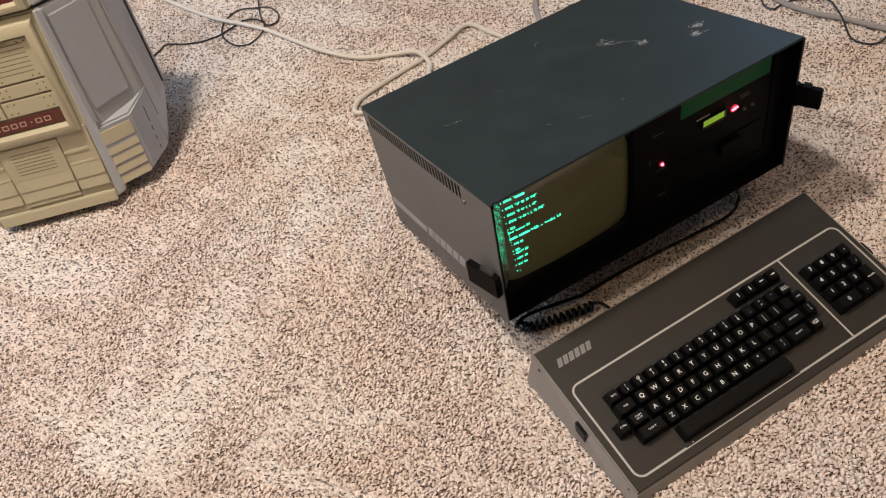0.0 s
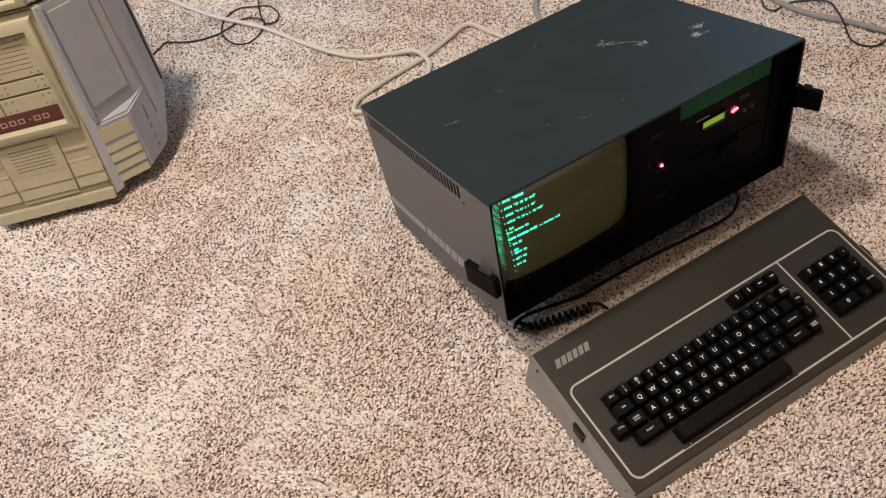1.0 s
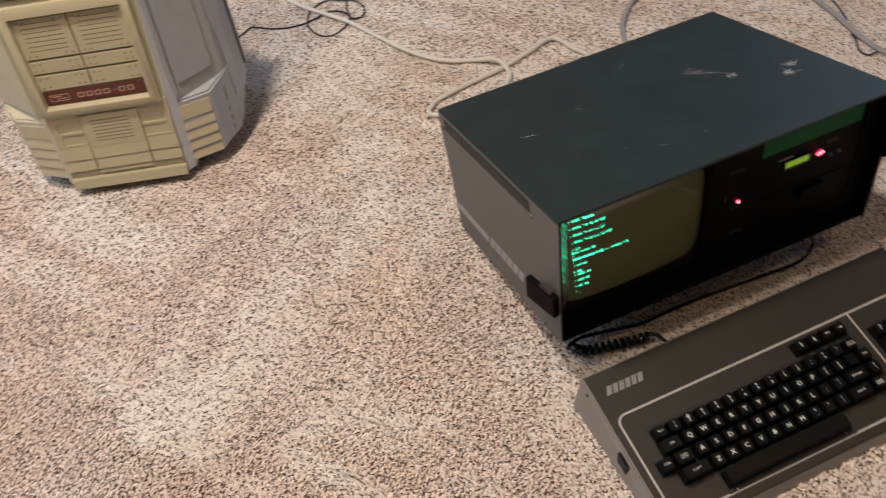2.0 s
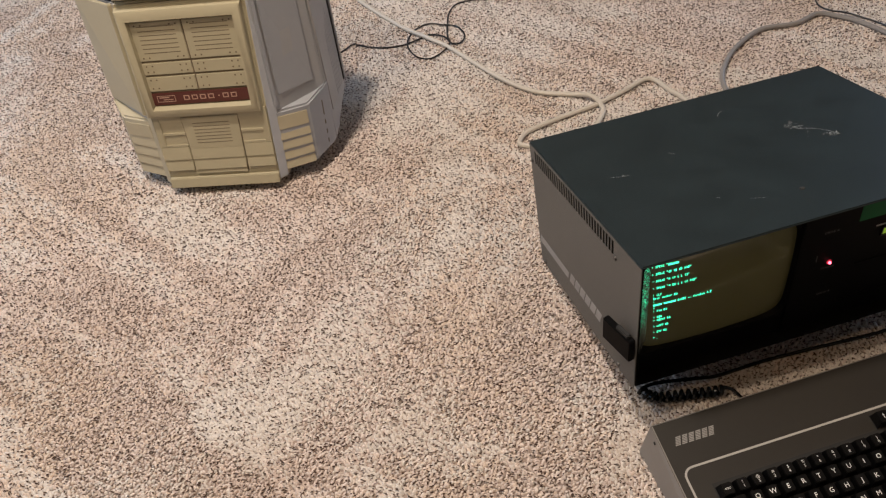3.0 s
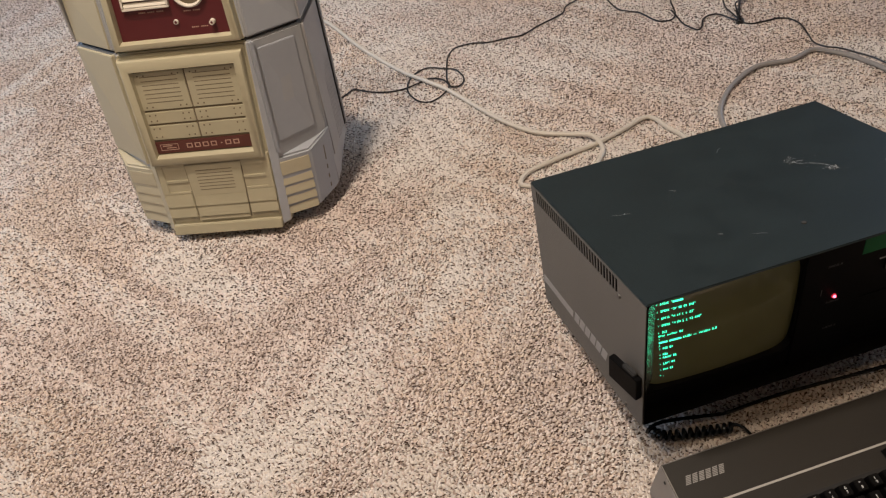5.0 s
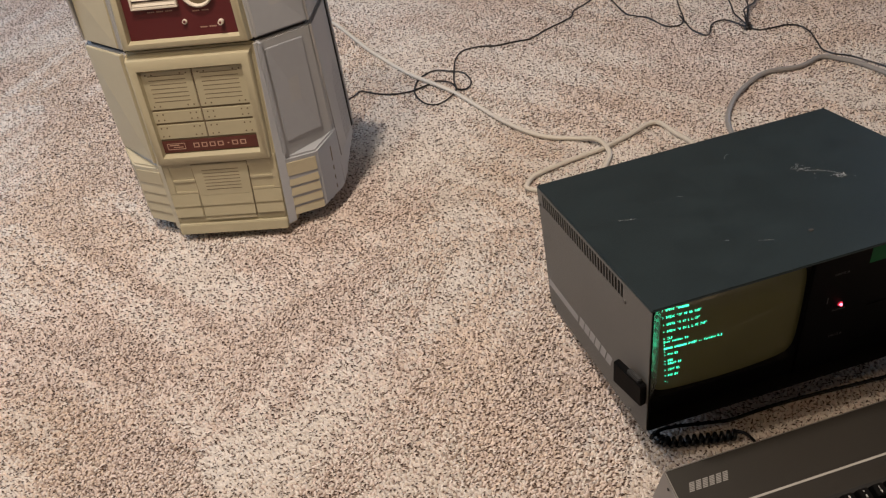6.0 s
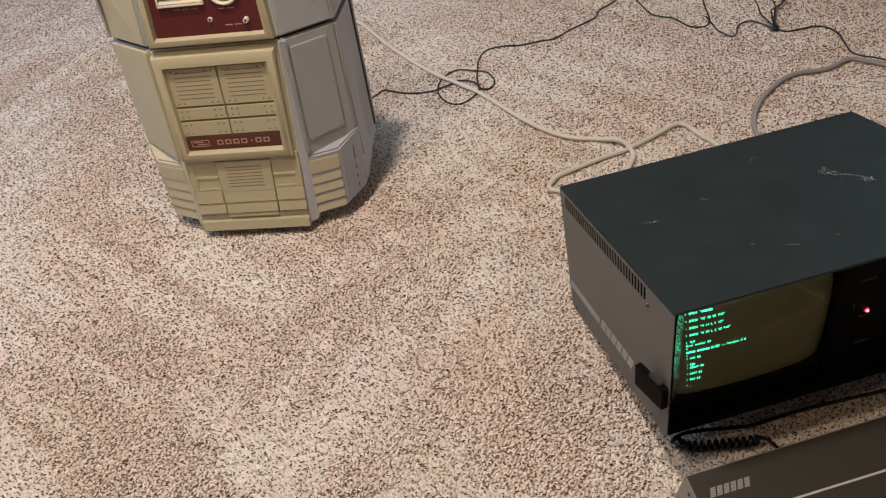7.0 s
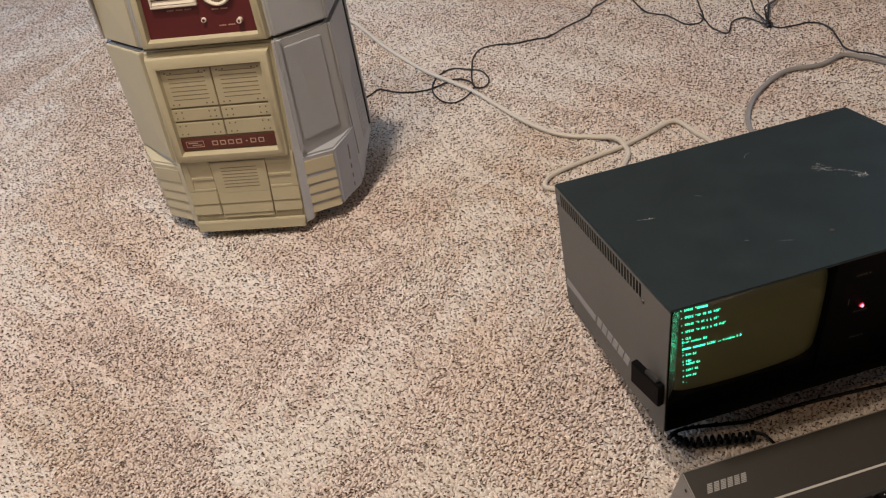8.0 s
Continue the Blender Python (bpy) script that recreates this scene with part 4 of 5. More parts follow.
# angled facets, feet and sides, alike in shape; side light tints their colours
for s in (-1, 1):
    lab = "pale grey"
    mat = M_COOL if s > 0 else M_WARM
    ends = [(Vector((0.112 * s, inner_edge(z))), Vector((0.190 * s, outer_edge(z)))) for z in (0.15, SEAM)]
    ends = [e if s > 0 else e[::-1] for e in ends]
    angled = Face(*ends[0], *ends[1], 0.15, SEAM)
    q = (lambda t: t) if s > 0 else (lambda t: 1 - t)
    lo, hi = sorted((q(0.12), q(0.80))) if s > 0 else sorted((q(0.075), q(0.995)))
    facet_part("angled_panel", angled, [(lo, hi, 0.168, 0.330, -0.003, 0.0030) if s > 0 else (lo, hi, 0.152, 0.343, -0.003, 0.0030)], M_COOL if s > 0 else M_WARM, lower, "flat inset panel in a cool-lit tint" if s > 0 else "flat inset panel in a warm-lit tint", 0.0009)
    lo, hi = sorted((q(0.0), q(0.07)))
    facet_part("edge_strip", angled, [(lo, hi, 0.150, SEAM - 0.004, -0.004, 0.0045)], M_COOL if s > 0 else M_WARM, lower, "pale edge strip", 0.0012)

    # Thin cover added to carry this side's warm or cool light tint.
    tall = [[Vector((p.x * k, 0.15 + (p.y - 0.15) * k)) for p in (Vector((0.112 * s, inner_edge(z))), Vector((0.190 * s, outer_edge(z))))] for z, k in ((SEAM + 0.002, 0.992), (0.455, 0.965))]
    tall = [e if s > 0 else e[::-1] for e in tall]
    over = Face(*tall[0], *tall[1], SEAM + 0.002, 0.455)
    facet_part("upper_angled_panel", over, [(*sorted((q(0.04), q(0.98))), SEAM + 0.005, 0.452, -0.003, 0.0022)], M_COOL if s > 0 else M_WARM, upper, "flat facet in a cool-lit tint" if s > 0 else "flat facet in a warm-lit tint", 0.0009)

    # foot
    b = bmesh.new()
    low = [(0.100 * s, 0.009), (0.163 * s, 0.0345), (0.1885 * s, 0.080), (0.190 * s, 0.135), (0.105 * s, 0.09)]
    high = [(0.108 * s, 0.0275), (0.1645 * s, 0.0475), (0.1915 * s, 0.090), (0.192 * s, 0.135), (0.105 * s, 0.09)]
    mid = [tuple(Vector(p).lerp(Vector(h), 0.5)) for p, h in zip(low, high)]
    rs = [[(*p, 0.030 + (0.004 if i > 1 else 0)) for i, p in enumerate(low)], [(*p, 0.085) for p in mid], [(*p, 0.140 + (0.012 if i in (2, 3) else 0.010 if i == 4 else 0)) for i, p in enumerate(high)]]
    loft(b, rs)
    foot = part("foot", round_edges(b, 0.003, 2), mat, robot, "pale plastic stepped foot", smooth=True)
    a0, a1, h0, h1 = (low[0], low[1], high[0], high[1]) if s > 0 else (low[1], low[0], high[1], high[0])
    ff = Face(a0, a1, h0, h1, 0.030, 0.140)
    lo, hi = sorted((q(0.10), q(0.95)))
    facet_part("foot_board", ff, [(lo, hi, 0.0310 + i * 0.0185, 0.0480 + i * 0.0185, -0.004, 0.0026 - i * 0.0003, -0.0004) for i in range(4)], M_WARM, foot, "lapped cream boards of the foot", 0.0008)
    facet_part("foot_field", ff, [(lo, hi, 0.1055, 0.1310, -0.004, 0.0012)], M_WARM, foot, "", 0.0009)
    # upright slots of the foot's outer face
    a0, a1, h0, h1 = (low[1], low[2], high[1], high[2]) if s > 0 else (low[2], low[1], high[2], high[1])
    fo = Face(a0, a1, h0, h1, 0.032, 0.146)
    lo, hi = sorted((q(0.66), q(0.70)))
    # Dark bars give the foot's slots their shade.
    facet_part("slot", fo, [(lo, hi, z0, z1, -0.002, 0.0005) for z0, z1 in ((0.100, 0.128), (0.082, 0.090), (0.063, 0.071), (0.045, 0.053))], M_SLOT, foot, "dark bars for the shade in upright slots", 0)
    facet_part("slot", ff, [(*sorted((q(0.03), q(0.065))), 0.040 + i * 0.019, 0.047 + i * 0.019, -0.002, 0.0008) for i in range(3)], M_SLOT, foot, "", 0)

    # side wall with ribs, the dark gasket and the rear trim
    a, c = Vector((0.1915 * s, 0.102)), Vector((0.1968 * s, 0.205))
    a, c = (a, c) if s > 0 else (c, a)
    sw = Face(a, c, a, c, 0.05, SEAM)
    facet_part("side_wall", sw, [(*sorted((q(0.0), q(0.93))), 0.088, SEAM - 0.004, -0.003, 0.0008)], M_REAR, lower, "grey scuffed side wall", 0.0008)
    facet_part("rib", sw, [(*sorted((q(0.46 + i * 0.075), q(0.475 + i * 0.075))), 0.090, 0.25 - 0.012 * abs(i - 3), -0.001, 0.0012) for i in range(6)], M_PALE, lower, "thin upright ribs", 0)
    facet_part("upper_side_wall", sw, [(*sorted((q(0.0), q(0.93))), SEAM + 0.004, 0.452, -0.004, -0.0005)], M_REAR, upper, "grey side wall", 0.0008)
    facet_part("gasket", sw, [(*sorted((q(0.935), q(0.985))), 0.088, 0.462, -0.003, 0.0022)], M_RUBBER, lower, "black gasket strip", 0.0006)
    facet_part("rear_trim", sw, [(*sorted((q(0.99), q(1.07))), 0.086, 0.464, -0.006, 0.0030)], M_REAR, lower, "grey rear cover edge", 0.0012)
    # pale rub marks on the side wall
    b = bmesh.new()
    for k in range(5):
        t0, z0 = rnd.uniform(0.1, 0.4), rnd.uniform(0.16, 0.28)
        dt, dz = rnd.uniform(0.05, 0.2), rnd.uniform(0.05, 0.11)
        sl = 0.0025
        b.faces.new([b.verts.new(sw.at(q(t), z, 0.0012)) for t, z in ((t0, z0), (t0 + sl, z0), (t0 + dt + sl, z0 + dz), (t0 + dt, z0 + dz))])
    part("rub_mark", b, M_PALE, lower, "pale rub marks")

# upper front: frame, maroon panel, louvre, round sensor, knobs
uf = Face((-0.105, 0.0536), (0.105, 0.0536), (-0.100, 0.0730), (0.100, 0.0730), SEAM, 0.470)
b = bmesh.new()
rings = []
for z in (SEAM + 0.001, 0.470):
    l, r = uf.at(0, z, -0.004), uf.at(1, z, -0.004)
    rings.append([l, r, (r.x + 0.0148, r.y + 0.0128, z), (r.x + 0.0148, 0.102, z), (l.x - 0.0148, 0.102, z), (l.x - 0.0148, l.y + 0.0128, z)])
loft(b, rings)
head = part("head_column", round_edges(b, 0.002, 2), M_BEIGE, robot, "beige upper front column", smooth=True)
part("panel_frame", frame_ring(uf, 0.0, 1.0, SEAM + 0.0025, 0.468, 0.062, 0.0115, -0.005, 0.0075, 0.0030), M_BEIGE, head, "bevelled beige frame", smooth=True)
U = uf.t
corner_strip(uf, SEAM + 0.004, 0.467, -0.004, head)
sensor = facet_part("sensor_panel", uf, [(U(-0.089), U(0.089), 0.3635, 0.4560, -0.006, -0.0015)], M_MAROON, head, "maroon sensor panel", 0.0006)
b = bmesh.new()
for q in ((-0.074, 0.004, 0.4130, 0.4165), (-0.074, 0.004, 0.4450, 0.4485), (-0.074, -0.0705, 0.4165, 0.4450), (0.0005, 0.004, 0.4165, 0.4450)):
    uf.slab(b, U(q[0]), U(q[1]), q[2], q[3], -0.002, 0.0045)
louvre = part("louvre_frame", round_edges(b, 0.0008, 2), M_CREAM, sensor, "cream louvre frame")
facet_part("louvre", uf, [(U(-0.0705), U(0.0005), 0.4175 + i * 0.0092, 0.4235 + i * 0.0092, -0.0012, 0.0035, 0.0) for i in range(3)], M_CREAM, louvre, "cream slat", 0.0006)
b = bmesh.new()
c = uf.at(U(0.039), 0.4345, -0.0015)
n = Vector((0, -1, 0.16)).normalized()
k = 40
sx, sz = Vector((1, 0, 0)), n.cross(Vector((1, 0, 0))).normalized()
circ = lambda r, d: [c + n * d + (sx * math.cos(2 * math.pi * i / k) + sz * math.sin(2 * math.pi * i / k)) * r for i in range(k)]
loft(b, [circ(0.0265, 0), circ(0.0265, 0.005), circ(0.0245, 0.0062), circ(0.0225, 0.005), circ(0.0215, 0.0005)], cap=False)
part("sensor_ring", b, M_CREAM, sensor, "cream ring", smooth=True)
b = bmesh.new()
loft(b, [circ(0.0218, 0.0003), circ(0.0218, 0.0012), circ(0.012, 0.0030)])
part("sensor_mesh", b, M_SLOT, sensor, "brown sensor disc", smooth=True)
b = bmesh.new()
p = uf.at(U(0.007), 0.3875, -0.0015)
disc(b, p, n, 0.0042, 0.0036, 0.003, 18)
part("socket_ring", b, M_CREAM, sensor)
b = bmesh.new()
disc(b, p + n * 0.003, n, 0.0022, 0.0020, 0.0006, 14)
part("socket", b, M_MAROON, sensor)
b = bmesh.new()
p = uf.at(U(0.066), 0.3830, -0.0015)
disc(b, p, n, 0.0046, 0.0040, 0.008, 18)
knob = part("knob", b, M_CREAM, sensor, "cream knob")
b = bmesh.new()
disc(b, p + n * 0.008, n, 0.0020, 0.0018, 0.0006, 12)
part("knob_cap", b, M_MAROON, knob)
for s0, z, cnt in ((-0.050, 0.4055, 14), (0.024, 0.4020, 9), (0.030, 0.3760, 10)):
    b = bmesh.new()
    for i in range(cnt):
        if i % 5 != 4:
            uf.slab(b, U(s0 + i * 0.0030), U(s0 + i * 0.0030 + 0.0022), z, z + 0.0018, -0.002, -0.0011)
    part("print", b, M_GOLD, sensor, "tiny tan printed words")
# wheels under the skirt
for x, y, r in ((-0.085, 0.075, 0.020), (0.085, 0.075, 0.020), (0.0, 0.235, 0.020)):
    b = bmesh.new()
    disc(b, (x - 0.011, y, r), (1, 0, 0), r, r, 0.022, 24)
    part("wheel", round_edges(b, 0.0015, 1), M_RUBBER, robot, "black rubber wheel")
part("underframe", rbox(-0.10, 0.10, 0.05, 0.26, 0.022, 0.05, 0.002), M_RUBBER, robot)


# ---------------------------------------------------------------- cables on the carpet
PILE = 0.0038                                # cables lie on top of the tufts


def cable(name, points, r, mat, label, step=0.006, k=8):
    b = bmesh.new()
    path = smooth_path([(x, y, z + PILE) for x, y, z in points], step)
    tube(b, path, r, k)
    return tagged(new(name, mesh_of(name, b, mat, True)), label, "cable")


R1 = 0.0045
cable("power_cable", [(-0.30, 0.98, 0.10), (-0.262, 1.12, 0.05), (-0.185, 1.43, R1), (-0.148, 1.43, R1), (-0.096, 1.251, R1), (-0.040, 1.105, R1), (0.005, 1.020, R1 + 0.002), (0.036, 0.965, R1), (0.086, 0.833, R1), (0.122, 0.765, R1), (0.155, 0.730, R1),
                      (0.195, 0.707, R1), (0.226, 0.674, 0.012), (0.232, 0.637, R1), (0.211, 0.606, R1), (0.17, 0.56, R1), (0.13, 0.44, R1)], R1, M_CABLE, "ivory round cable snaking across the carpet from the robot")
cable("power_cable", [(0.14, 0.46, R1), (0.10, 0.56, R1), (0.068, 0.589, R1), (0.058, 0.602, R1), (0.080, 0.627, R1), (0.134, 0.641, R1), (0.190, 0.650, R1), (0.229, 0.656, R1), (0.295, 0.677, R1), (0.338, 0.693, R1), (0.357, 0.684, R1),
                      (0.367, 0.640, R1), (0.377, 0.608, R1), (0.385, 0.52, R1), (0.36, 0.42, R1)], R1, M_CABLE, "ivory round cable curling out from behind the computer")
R2 = 0.0050
cable("grey_cable", [(0.42, 0.42, R2), (0.45, 0.56, R2), (0.462, 0.617, R2), (0.488, 0.665, R2), (0.540, 0.717, R2), (0.617, 0.757, R2), (0.690, 0.748, R2), (0.745, 0.762, R2), (0.776, 0.735, R2), (0.800, 0.697, R2),
                     (0.822, 0.62, R2), (0.822, 0.50, R2), (0.805, 0.375, R2), (0.816, 0.296, R2), (0.846, 0.232, R2), (0.872, 0.165, R2), (0.94, 0.05, R2)], R2, M_GREYCABLE, "thick grey cable bending round behind the computer")
R3 = 0.0018
cable("thin_wire", [(-0.24, 1.02, R3), (-0.205, 1.045, R3), (-0.171, 1.066, R3), (-0.150, 1.078, R3), (-0.118, 1.050, R3), (-0.085, 1.033, R3), (-0.050, 1.028, R3), (-0.017, 1.034, 0.003), (0.010, 1.041, 0.003), (0.035, 1.020, 0.004), (0.043, 0.985, 0.004),
                    (0.062, 0.982, 0.003), (0.078, 1.010, R3), (0.073, 1.050, R3), (0.049, 1.070, R3), (0.017, 1.090, R3), (-0.022, 1.070, R3), (-0.045, 1.020, 0.003), (-0.038, 0.972, R3), (-0.015, 0.951, R3),
                    (0.015, 0.962, 0.003), (0.038, 0.985, 0.0055), (0.043, 1.020, 0.0045), (0.055, 1.062, 0.004), (0.074, 1.115, R3), (0.100, 1.145, R3), (0.140, 1.146, R3), (0.176, 1.132, R3), (0.215, 1.130, R3), (0.255, 1.126, R3), (0.300, 1.148, R3), (0.350, 1.167, R3),
                    (0.375, 1.180, R3), (0.394, 1.207, R3), (0.440, 1.232, R3), (0.52, 1.30, R3), (0.60, 1.42, R3)], R3, M_WIRE, "thin black wire looped loosely on the carpet", 0.004, 6)
cable("thin_wire", [(0.46, 1.42, R3), (0.488, 1.25, R3), (0.489, 1.140, R3), (0.505, 1.110, R3), (0.525, 1.088, R3), (0.538, 1.040, R3), (0.556, 1.024, R3), (0.576, 1.027, R3), (0.592, 1.050, R3), (0.603, 1.085, R3), (0.618, 1.13, R3), (0.66, 1.24, R3)], R3, M_WIRE,
      "thin black wire bent in waves on the carpet", 0.004, 6)
cable("thin_wire", [(0.589, 1.062, 0.003), (0.586, 1.025, R3), (0.583, 0.990, R3), (0.596, 0.955, R3), (0.612, 0.965, R3), (0.628, 0.990, R3), (0.650, 1.001, R3), (0.670, 0.993, R3), (0.681, 0.965, R3), (0.690, 0.938, 0.004), (0.706, 0.922, R3), (0.740, 0.918, R3), (0.765, 0.916, R3),
                    (0.785, 0.900, R3), (0.790, 0.870, R3), (0.779, 0.826, R3), (0.765, 0.785, 0.006), (0.768, 0.752, 0.0115), (0.790, 0.740, 0.008), (0.813, 0.715, 0.004), (0.838, 0.66, R3), (0.850, 0.52, R3), (0.800, 0.40, R3), (0.780, 0.365, R3), (0.784, 0.346, R3), (0.805, 0.346, R3),
                    (0.832, 0.340, R3), (0.858, 0.298, 0.010), (0.846, 0.262, 0.0115), (0.832, 0.235, 0.009), (0.814, 0.203, R3), (0.812, 0.180, R3), (0.826, 0.162, R3), (0.856, 0.164, R3), (0.90, 0.19, R3), (0.99, 0.22, R3)], R3, M_WIRE,
      "thin black wire crossing a thick grey cable on the carpet", 0.004, 6)
bundle = empty("wire_bundle", pose(0.689, 0.943, PILE), "knotted bundle of thin black wire held by a tie", "cable")
for pts in (((0, 0, 0.006), (-0.004, 0.03, 0.012), (0.003, 0.065, 0.008), (0.028, 0.128, 0.002), (0.05, 0.22, 0.002)), ((0.002, 0, 0.008), (0.018, 0.05, 0.016), (0.045, 0.075, 0.010), (0.078, 0.105, 0.003), (0.13, 0.19, 0.002)),
            ((0.0, 0.002, 0.009), (0.022, 0.040, 0.010), (0.034, 0.060, 0.016), (0.068, 0.088, 0.008), (0.12, 0.15, 0.002)), ((-0.003, -0.004, 0.006), (0.008, 0.028, 0.014), (0.030, 0.052, 0.004), (0.055, 0.10, 0.006), (0.08, 0.2, 0.002))):
    b = bmesh.new()
    tube(b, smooth_path(pts, 0.004), R3, 6)
    part("strand", b, M_WIRE, bundle, smooth=True)
b = bmesh.new()
coil_pts = [(0.006 * math.cos(i * 0.9) * 1.3, 0.006 * math.sin(i * 0.9) * 0.8 - 0.002, 0.0035 + 0.0035 * math.sin(i * 0.55 + 1)) for i in range(24)]
tube(b, smooth_path(coil_pts, 0.003), 0.0019, 6)
part("tie", b, M_WIRE, bundle, "twisted black tie", smooth=True)

# coiled keyboard lead
lead = empty("keyboard_cable", pose(0, 0, PILE), "coiled black keyboard lead lying between computer and keyboard", "cable")
spine = smooth_path([(0.026, 0.030, 0.008), (0.031, 0.020, 0.009), (0.042, 0.0125, 0.009), (0.060, 0.008, 0.009), (0.083, 0.0025, 0.009), (0.108, -0.003, 0.009), (0.124, -0.0055, 0.009)], 0.0006)
turns = []
for i, q in enumerate(spine):
    d = (spine[min(i + 1, len(spine) - 1)] - spine[max(i - 1, 0)]).normalized()
    s = d.cross(Vector((0, 0, 1))).normalized()
    o = s.cross(d)
    a = i * 0.45
    r = 0.0052
    turns.append(q + s * math.cos(a) * r + o * math.sin(a) * r)
b = bmesh.new()
tube(b, turns, 0.0028, 8)
part("coil", b, M_GLOSS, lead, "tight black coil", smooth=True)
b = bmesh.new()
tube(b, smooth_path([(0.122, -0.004, 0.014), (0.131, -0.010, 0.014), (0.136, -0.024, 0.013), (0.138, -0.044, 0.016)], 0.004), 0.0022, 8)
part("tail", b, M_GLOSS, lead, smooth=True)
b = bmesh.new()
tube(b, smooth_path([(0.026, 0.031, 0.012), (0.045, 0.034, 0.010), (0.075, 0.030, 0.008), (0.108, 0.019, 0.012), (0.131, 0.017, 0.010), (0.182, 0.022, 0.004), (0.241, 0.020, 0.004), (0.317, 0.014, 0.005), (0.363, 0.011, 0.006), (0.386, 0.013, 0.009), (0.396, 0.017, 0.024), (0.385, 0.010, 0.046), (0.377, 0.005, 0.062), (0.374, 0.003, 0.080)], 0.005), 0.0024, 8)
part("straight_run", b, M_GLOSS, lead, smooth=True)


# ---------------------------------------------------------------- carpet pile
def carpet_pile():
    """Thousands of small leaning tufts, in a stretch of floor that covers all that is walked past; stripes lean with the vacuuming."""
    rng = np.random.default_rng(7)
    hull = [(-0.86, 0.02), (-0.60, -0.20), (0.20, -0.52), (0.62, -0.30), (1.02, 0.05), (1.12, 1.00), (0.62, 1.50), (0.0, 1.78), (-1.35, 2.45), (-1.30, 1.55), (-1.0, 0.6)]

    b = bmesh.new()
    b.faces.new([b.verts.new((x, y, 0.0)) for x, y in hull])
    tagged(new("carpet_backing", mesh_of("carpet_backing", b, M_BACKING)), "brown woven backing seen between the tufts", "carpet", kind="structure")

    def inside(px, py):
        hit = np.zeros(len(px), bool)
        for (xa, ya), (xb, yb) in zip(hull, hull[1:] + hull[:1]):
            cross = ((ya > py) != (yb > py))
            with np.errstate(divide="ignore", invalid="ignore"):
                xi = (xb - xa) * (py - ya) / (yb - ya) + xa
            hit ^= cross & (px < xi)
        return hit

    def scatter(y0, y1, step):
        gx, gy = np.meshgrid(np.arange(-1.4, 1.2, step), np.arange(y0, y1, step * 0.866))
        gx[1::2] += step / 2
        px, py = gx.ravel() + rng.normal(0, step * 0.20, gx.size), gy.ravel() + rng.normal(0, step * 0.20, gx.size)
        keep = inside(px, py)
        return px[keep], py[keep], np.full(keep.sum(), step)

    def drift(px, py, turn, along, across):
        """Soft random bands, long one way and narrow the other."""
        grid = rng.random((64, 64))
        c, s = math.cos(turn), math.sin(turn)
        u, w = (px * c + py * s) / along + 20, (py * c - px * s) / across + 20
        i, j = np.floor(u).astype(int), np.floor(w).astype(int)
        fu, fw = u - i, w - j
        fu, fw = fu * fu * (3 - 2 * fu), fw * fw * (3 - 2 * fw)
        g = lambda a, b: grid[a % 64, b % 64]
        return (g(i, j) * (1 - fu) + g(i + 1, j) * fu) * (1 - fw) + (g(i, j + 1) * (1 - fu) + g(i + 1, j + 1) * fu) * fw

    near, far = scatter(-0.55, 0.60, 0.0045), scatter(0.60, 2.5, 0.0047)
    px, py, st = (np.concatenate(q) for q in zip(near, far))
    n = len(px)
    # wide patches, crossed by vacuum strokes; their light and dark pick the yarn tint
    patch = drift(px, py, 0.4, 0.20, 0.16)
    one, two = drift(px, py, -0.93, 0.26, 0.032), drift(px, py, 0.90, 0.22, 0.036)
    stroke = np.where(drift(px, py, 0.2, 0.30, 0.30) > 0.5, one, two)
    tone = 0.50 * patch + 0.50 * stroke + rng.normal(0, 0.12, n)
    warm = drift(px, py, 1.2, 0.22, 0.22) + rng.normal(0, 0.13, n)
    shade = np.where(tone > 0.54, 1, np.where((tone < 0.40) & (rng.random(n) < 0.4), 3, np.where(warm > 0.56, 2, 0)))
    turn = rng.uniform(0, 2 * np.pi, n)
    la, lb = st * rng.uniform(0.54, 0.86, n), st * rng.uniform(0.44, 0.60, n)
    high = rng.uniform(0.0036, 0.0066, n)
    # the lean of the pile flips from stroke to stroke
    lean = 0.0024 * np.tanh(6.0 * (stroke - 0.5))
    lx, ly = -0.83 * lean + rng.normal(0, 0.0011, n), 0.55 * lean + rng.normal(0, 0.0011, n)

    def solid(name, x, y, la, lb, turn, high, lx, ly, rings, slots, mats, label):
        """One mesh of many small domes: rings of four corners below an apex."""
        c, s = np.cos(turn), np.sin(turn)
        count, levels = len(x), len(rings)
        size = 4 * levels + 1
        verts = np.empty((count, size, 3), np.float32)
        for level, (grow, zz) in enumerate(rings):
            for j, (a, b2) in enumerate(((1, 0), (0, 1), (-1, 0), (0, -1))):
                u, w = la * a * grow, lb * b2 * grow
                k = level * 4 + j
                verts[:, k, 0] = x + u * c - w * s + lx * zz
                verts[:, k, 1] = y + u * s + w * c + ly * zz
                verts[:, k, 2] = high * zz - 0.001
        verts[:, -1, 0], verts[:, -1, 1], verts[:, -1, 2] = x + lx, y + ly, high - 0.001
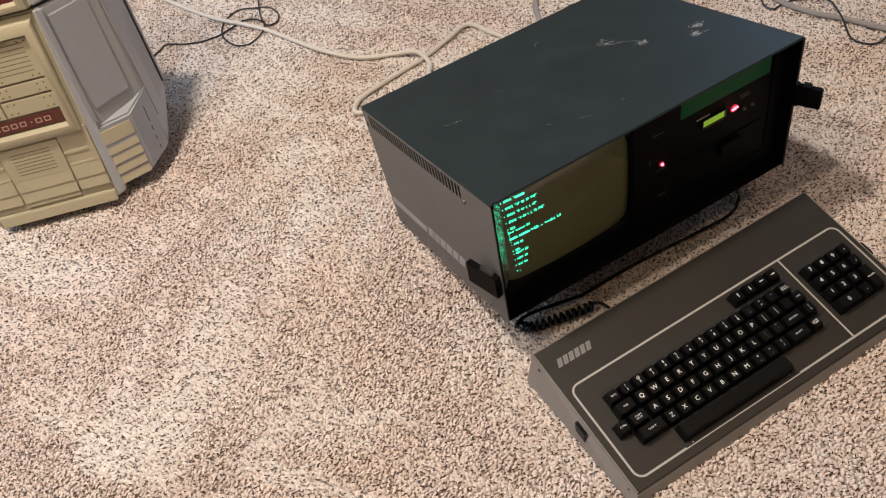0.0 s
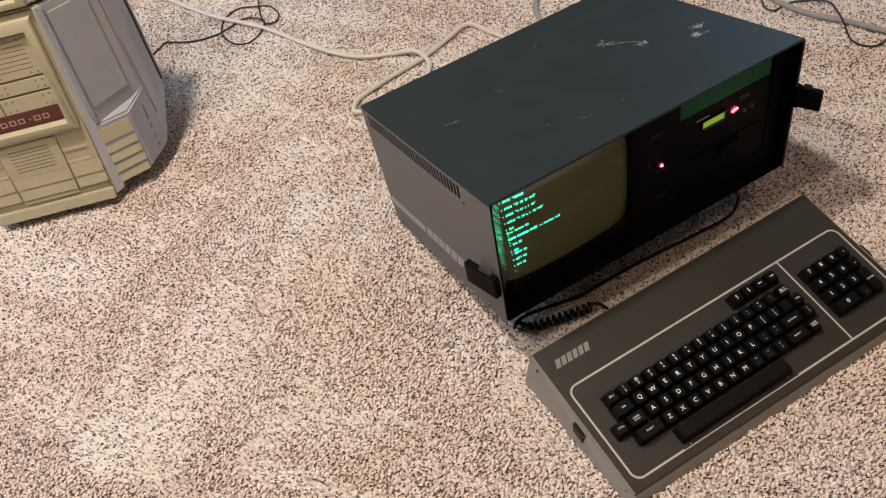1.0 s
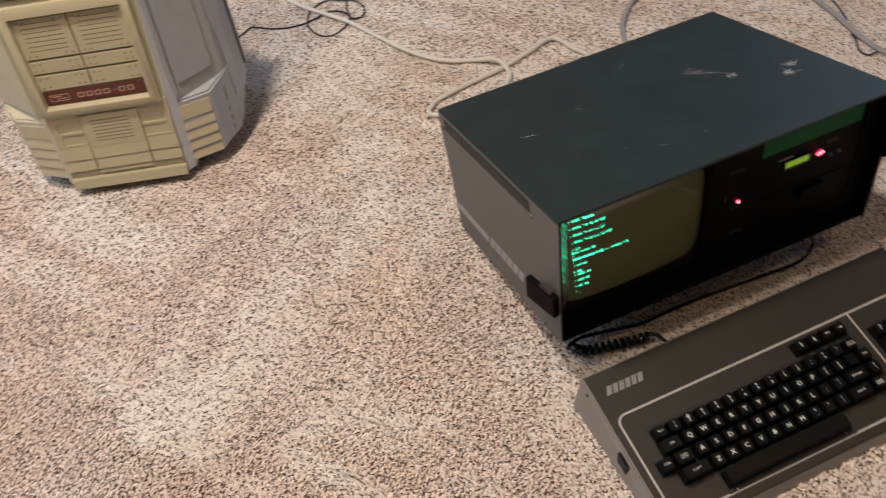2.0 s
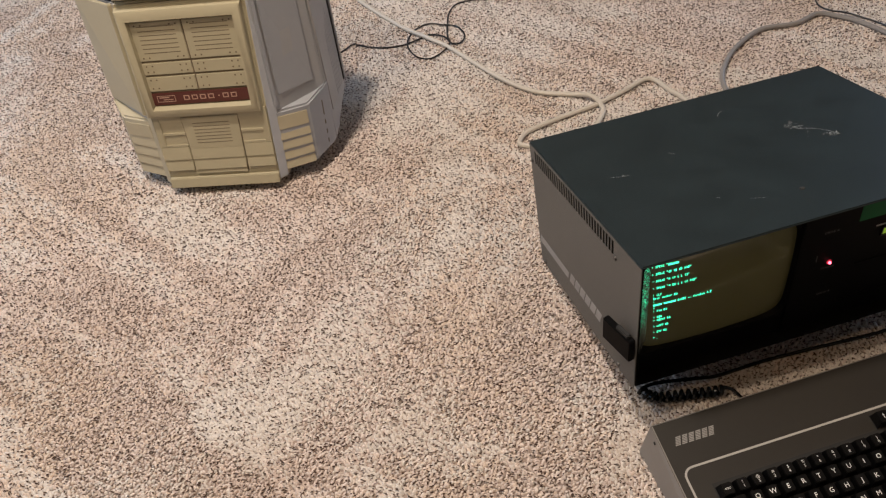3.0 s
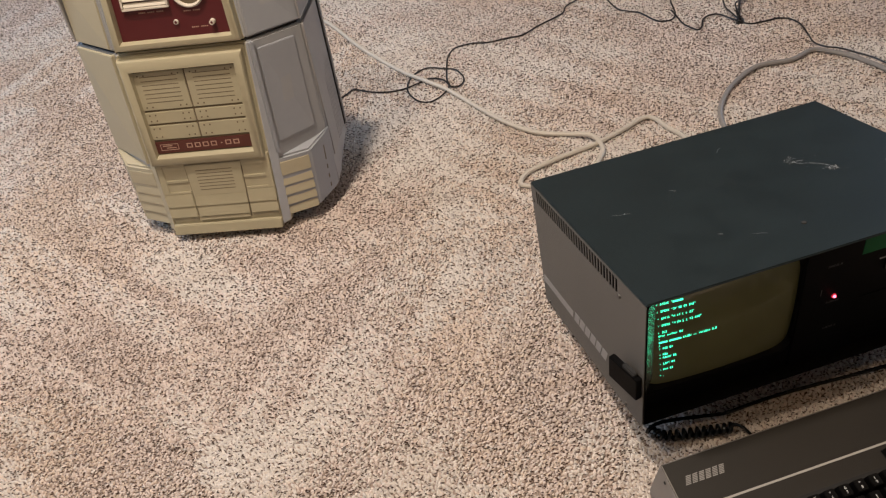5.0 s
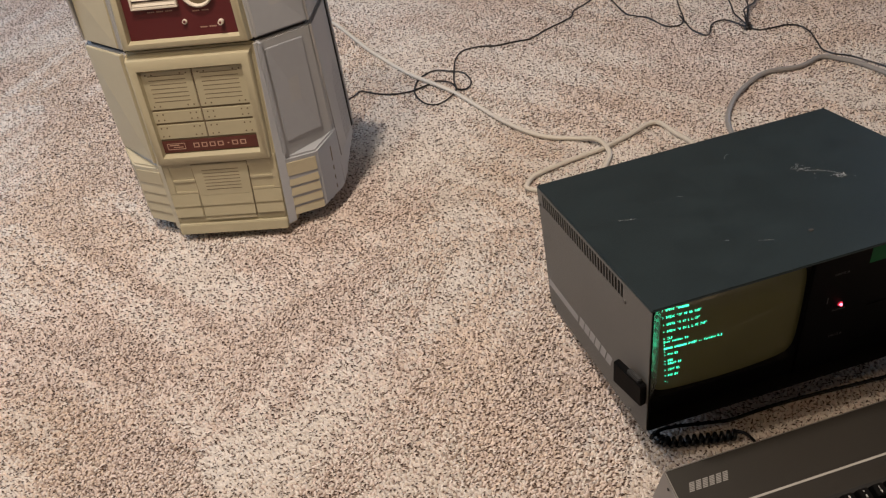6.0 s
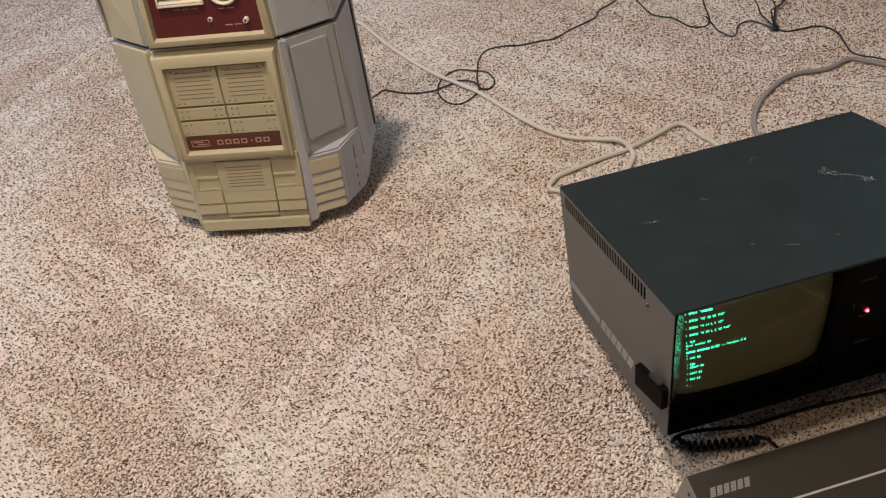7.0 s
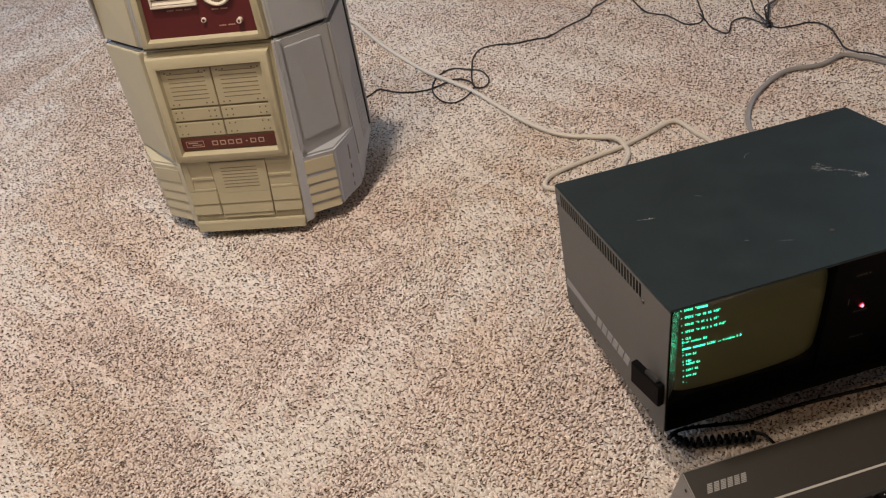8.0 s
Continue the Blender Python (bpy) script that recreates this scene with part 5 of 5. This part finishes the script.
        sides = [(q + j, q + (j + 1) % 4, q + 4 + (j + 1) % 4, q + 4 + j) for q in range(0, 4 * levels - 4, 4) for j in range(4)]
        tips = np.array([(4 * levels - 4 + j, 4 * levels - 4 + (j + 1) % 4, size - 1) for j in range(4)])
        base = (np.arange(count) * size)[:, None, None]
        pieces = ([(base + np.array(sides)).reshape(count, -1)] if sides else []) + [(base + tips).reshape(count, -1)]
        loops = np.concatenate(pieces, axis=1).ravel()
        corners = np.tile(np.array([4] * len(sides) + [3] * 4), count)
        starts = np.concatenate([[0], np.cumsum(corners)[:-1]])
        me = bpy.data.meshes.new(name)
        me.vertices.add(count * size)
        me.vertices.foreach_set("co", verts.ravel())
        me.loops.add(len(loops))
        me.loops.foreach_set("vertex_index", loops.astype(np.int32))
        me.polygons.add(len(corners))
        me.polygons.foreach_set("loop_start", starts.astype(np.int32))
        me.polygons.foreach_set("use_smooth", np.ones(len(corners), bool))
        me.update(calc_edges=True)
        for mat in mats:
            me.materials.append(mat)
        me.polygons.foreach_set("material_index", np.repeat(slots.astype(np.int32), len(sides) + 4))
        return tagged(new(name, me), label, "carpet", kind="stuff")

    solid("carpet_pile", px, py, la, lb, turn, high, lx, ly, ((1.0, 0.30), (0.70, 0.86)), shade, (M_YARN, M_YARN_PALE, M_YARN_TAN, M_YARN_DUSK), "cream, greyish white and tan cut pile of the carpet")
    # short dark brown ends of yarn between the tufts, fewer where the pile is pale
    dark = np.nonzero(rng.random(n) < np.clip(0.73 - 0.50 * tone, 0.30, 0.56))[0]
    d = len(dark)
    fx, fy = px[dark] + st[dark] * rng.normal(0, 0.45, d), py[dark] + st[dark] * rng.normal(0, 0.45, d)
    solid("carpet_flecks", fx, fy, st[dark] * rng.uniform(0.28, 0.80, d), st[dark] * rng.uniform(0.12, 0.28, d) * np.where(fy > 0.35, 1.1, 1.0), rng.normal(-0.15, 0.6, d), rng.uniform(0.0054, 0.0072, d), lx[dark], ly[dark], ((1.0, 0.82),), np.zeros(d), (M_FLECK,),
          "short dark brown yarn ends flecking the carpet")


carpet_pile()
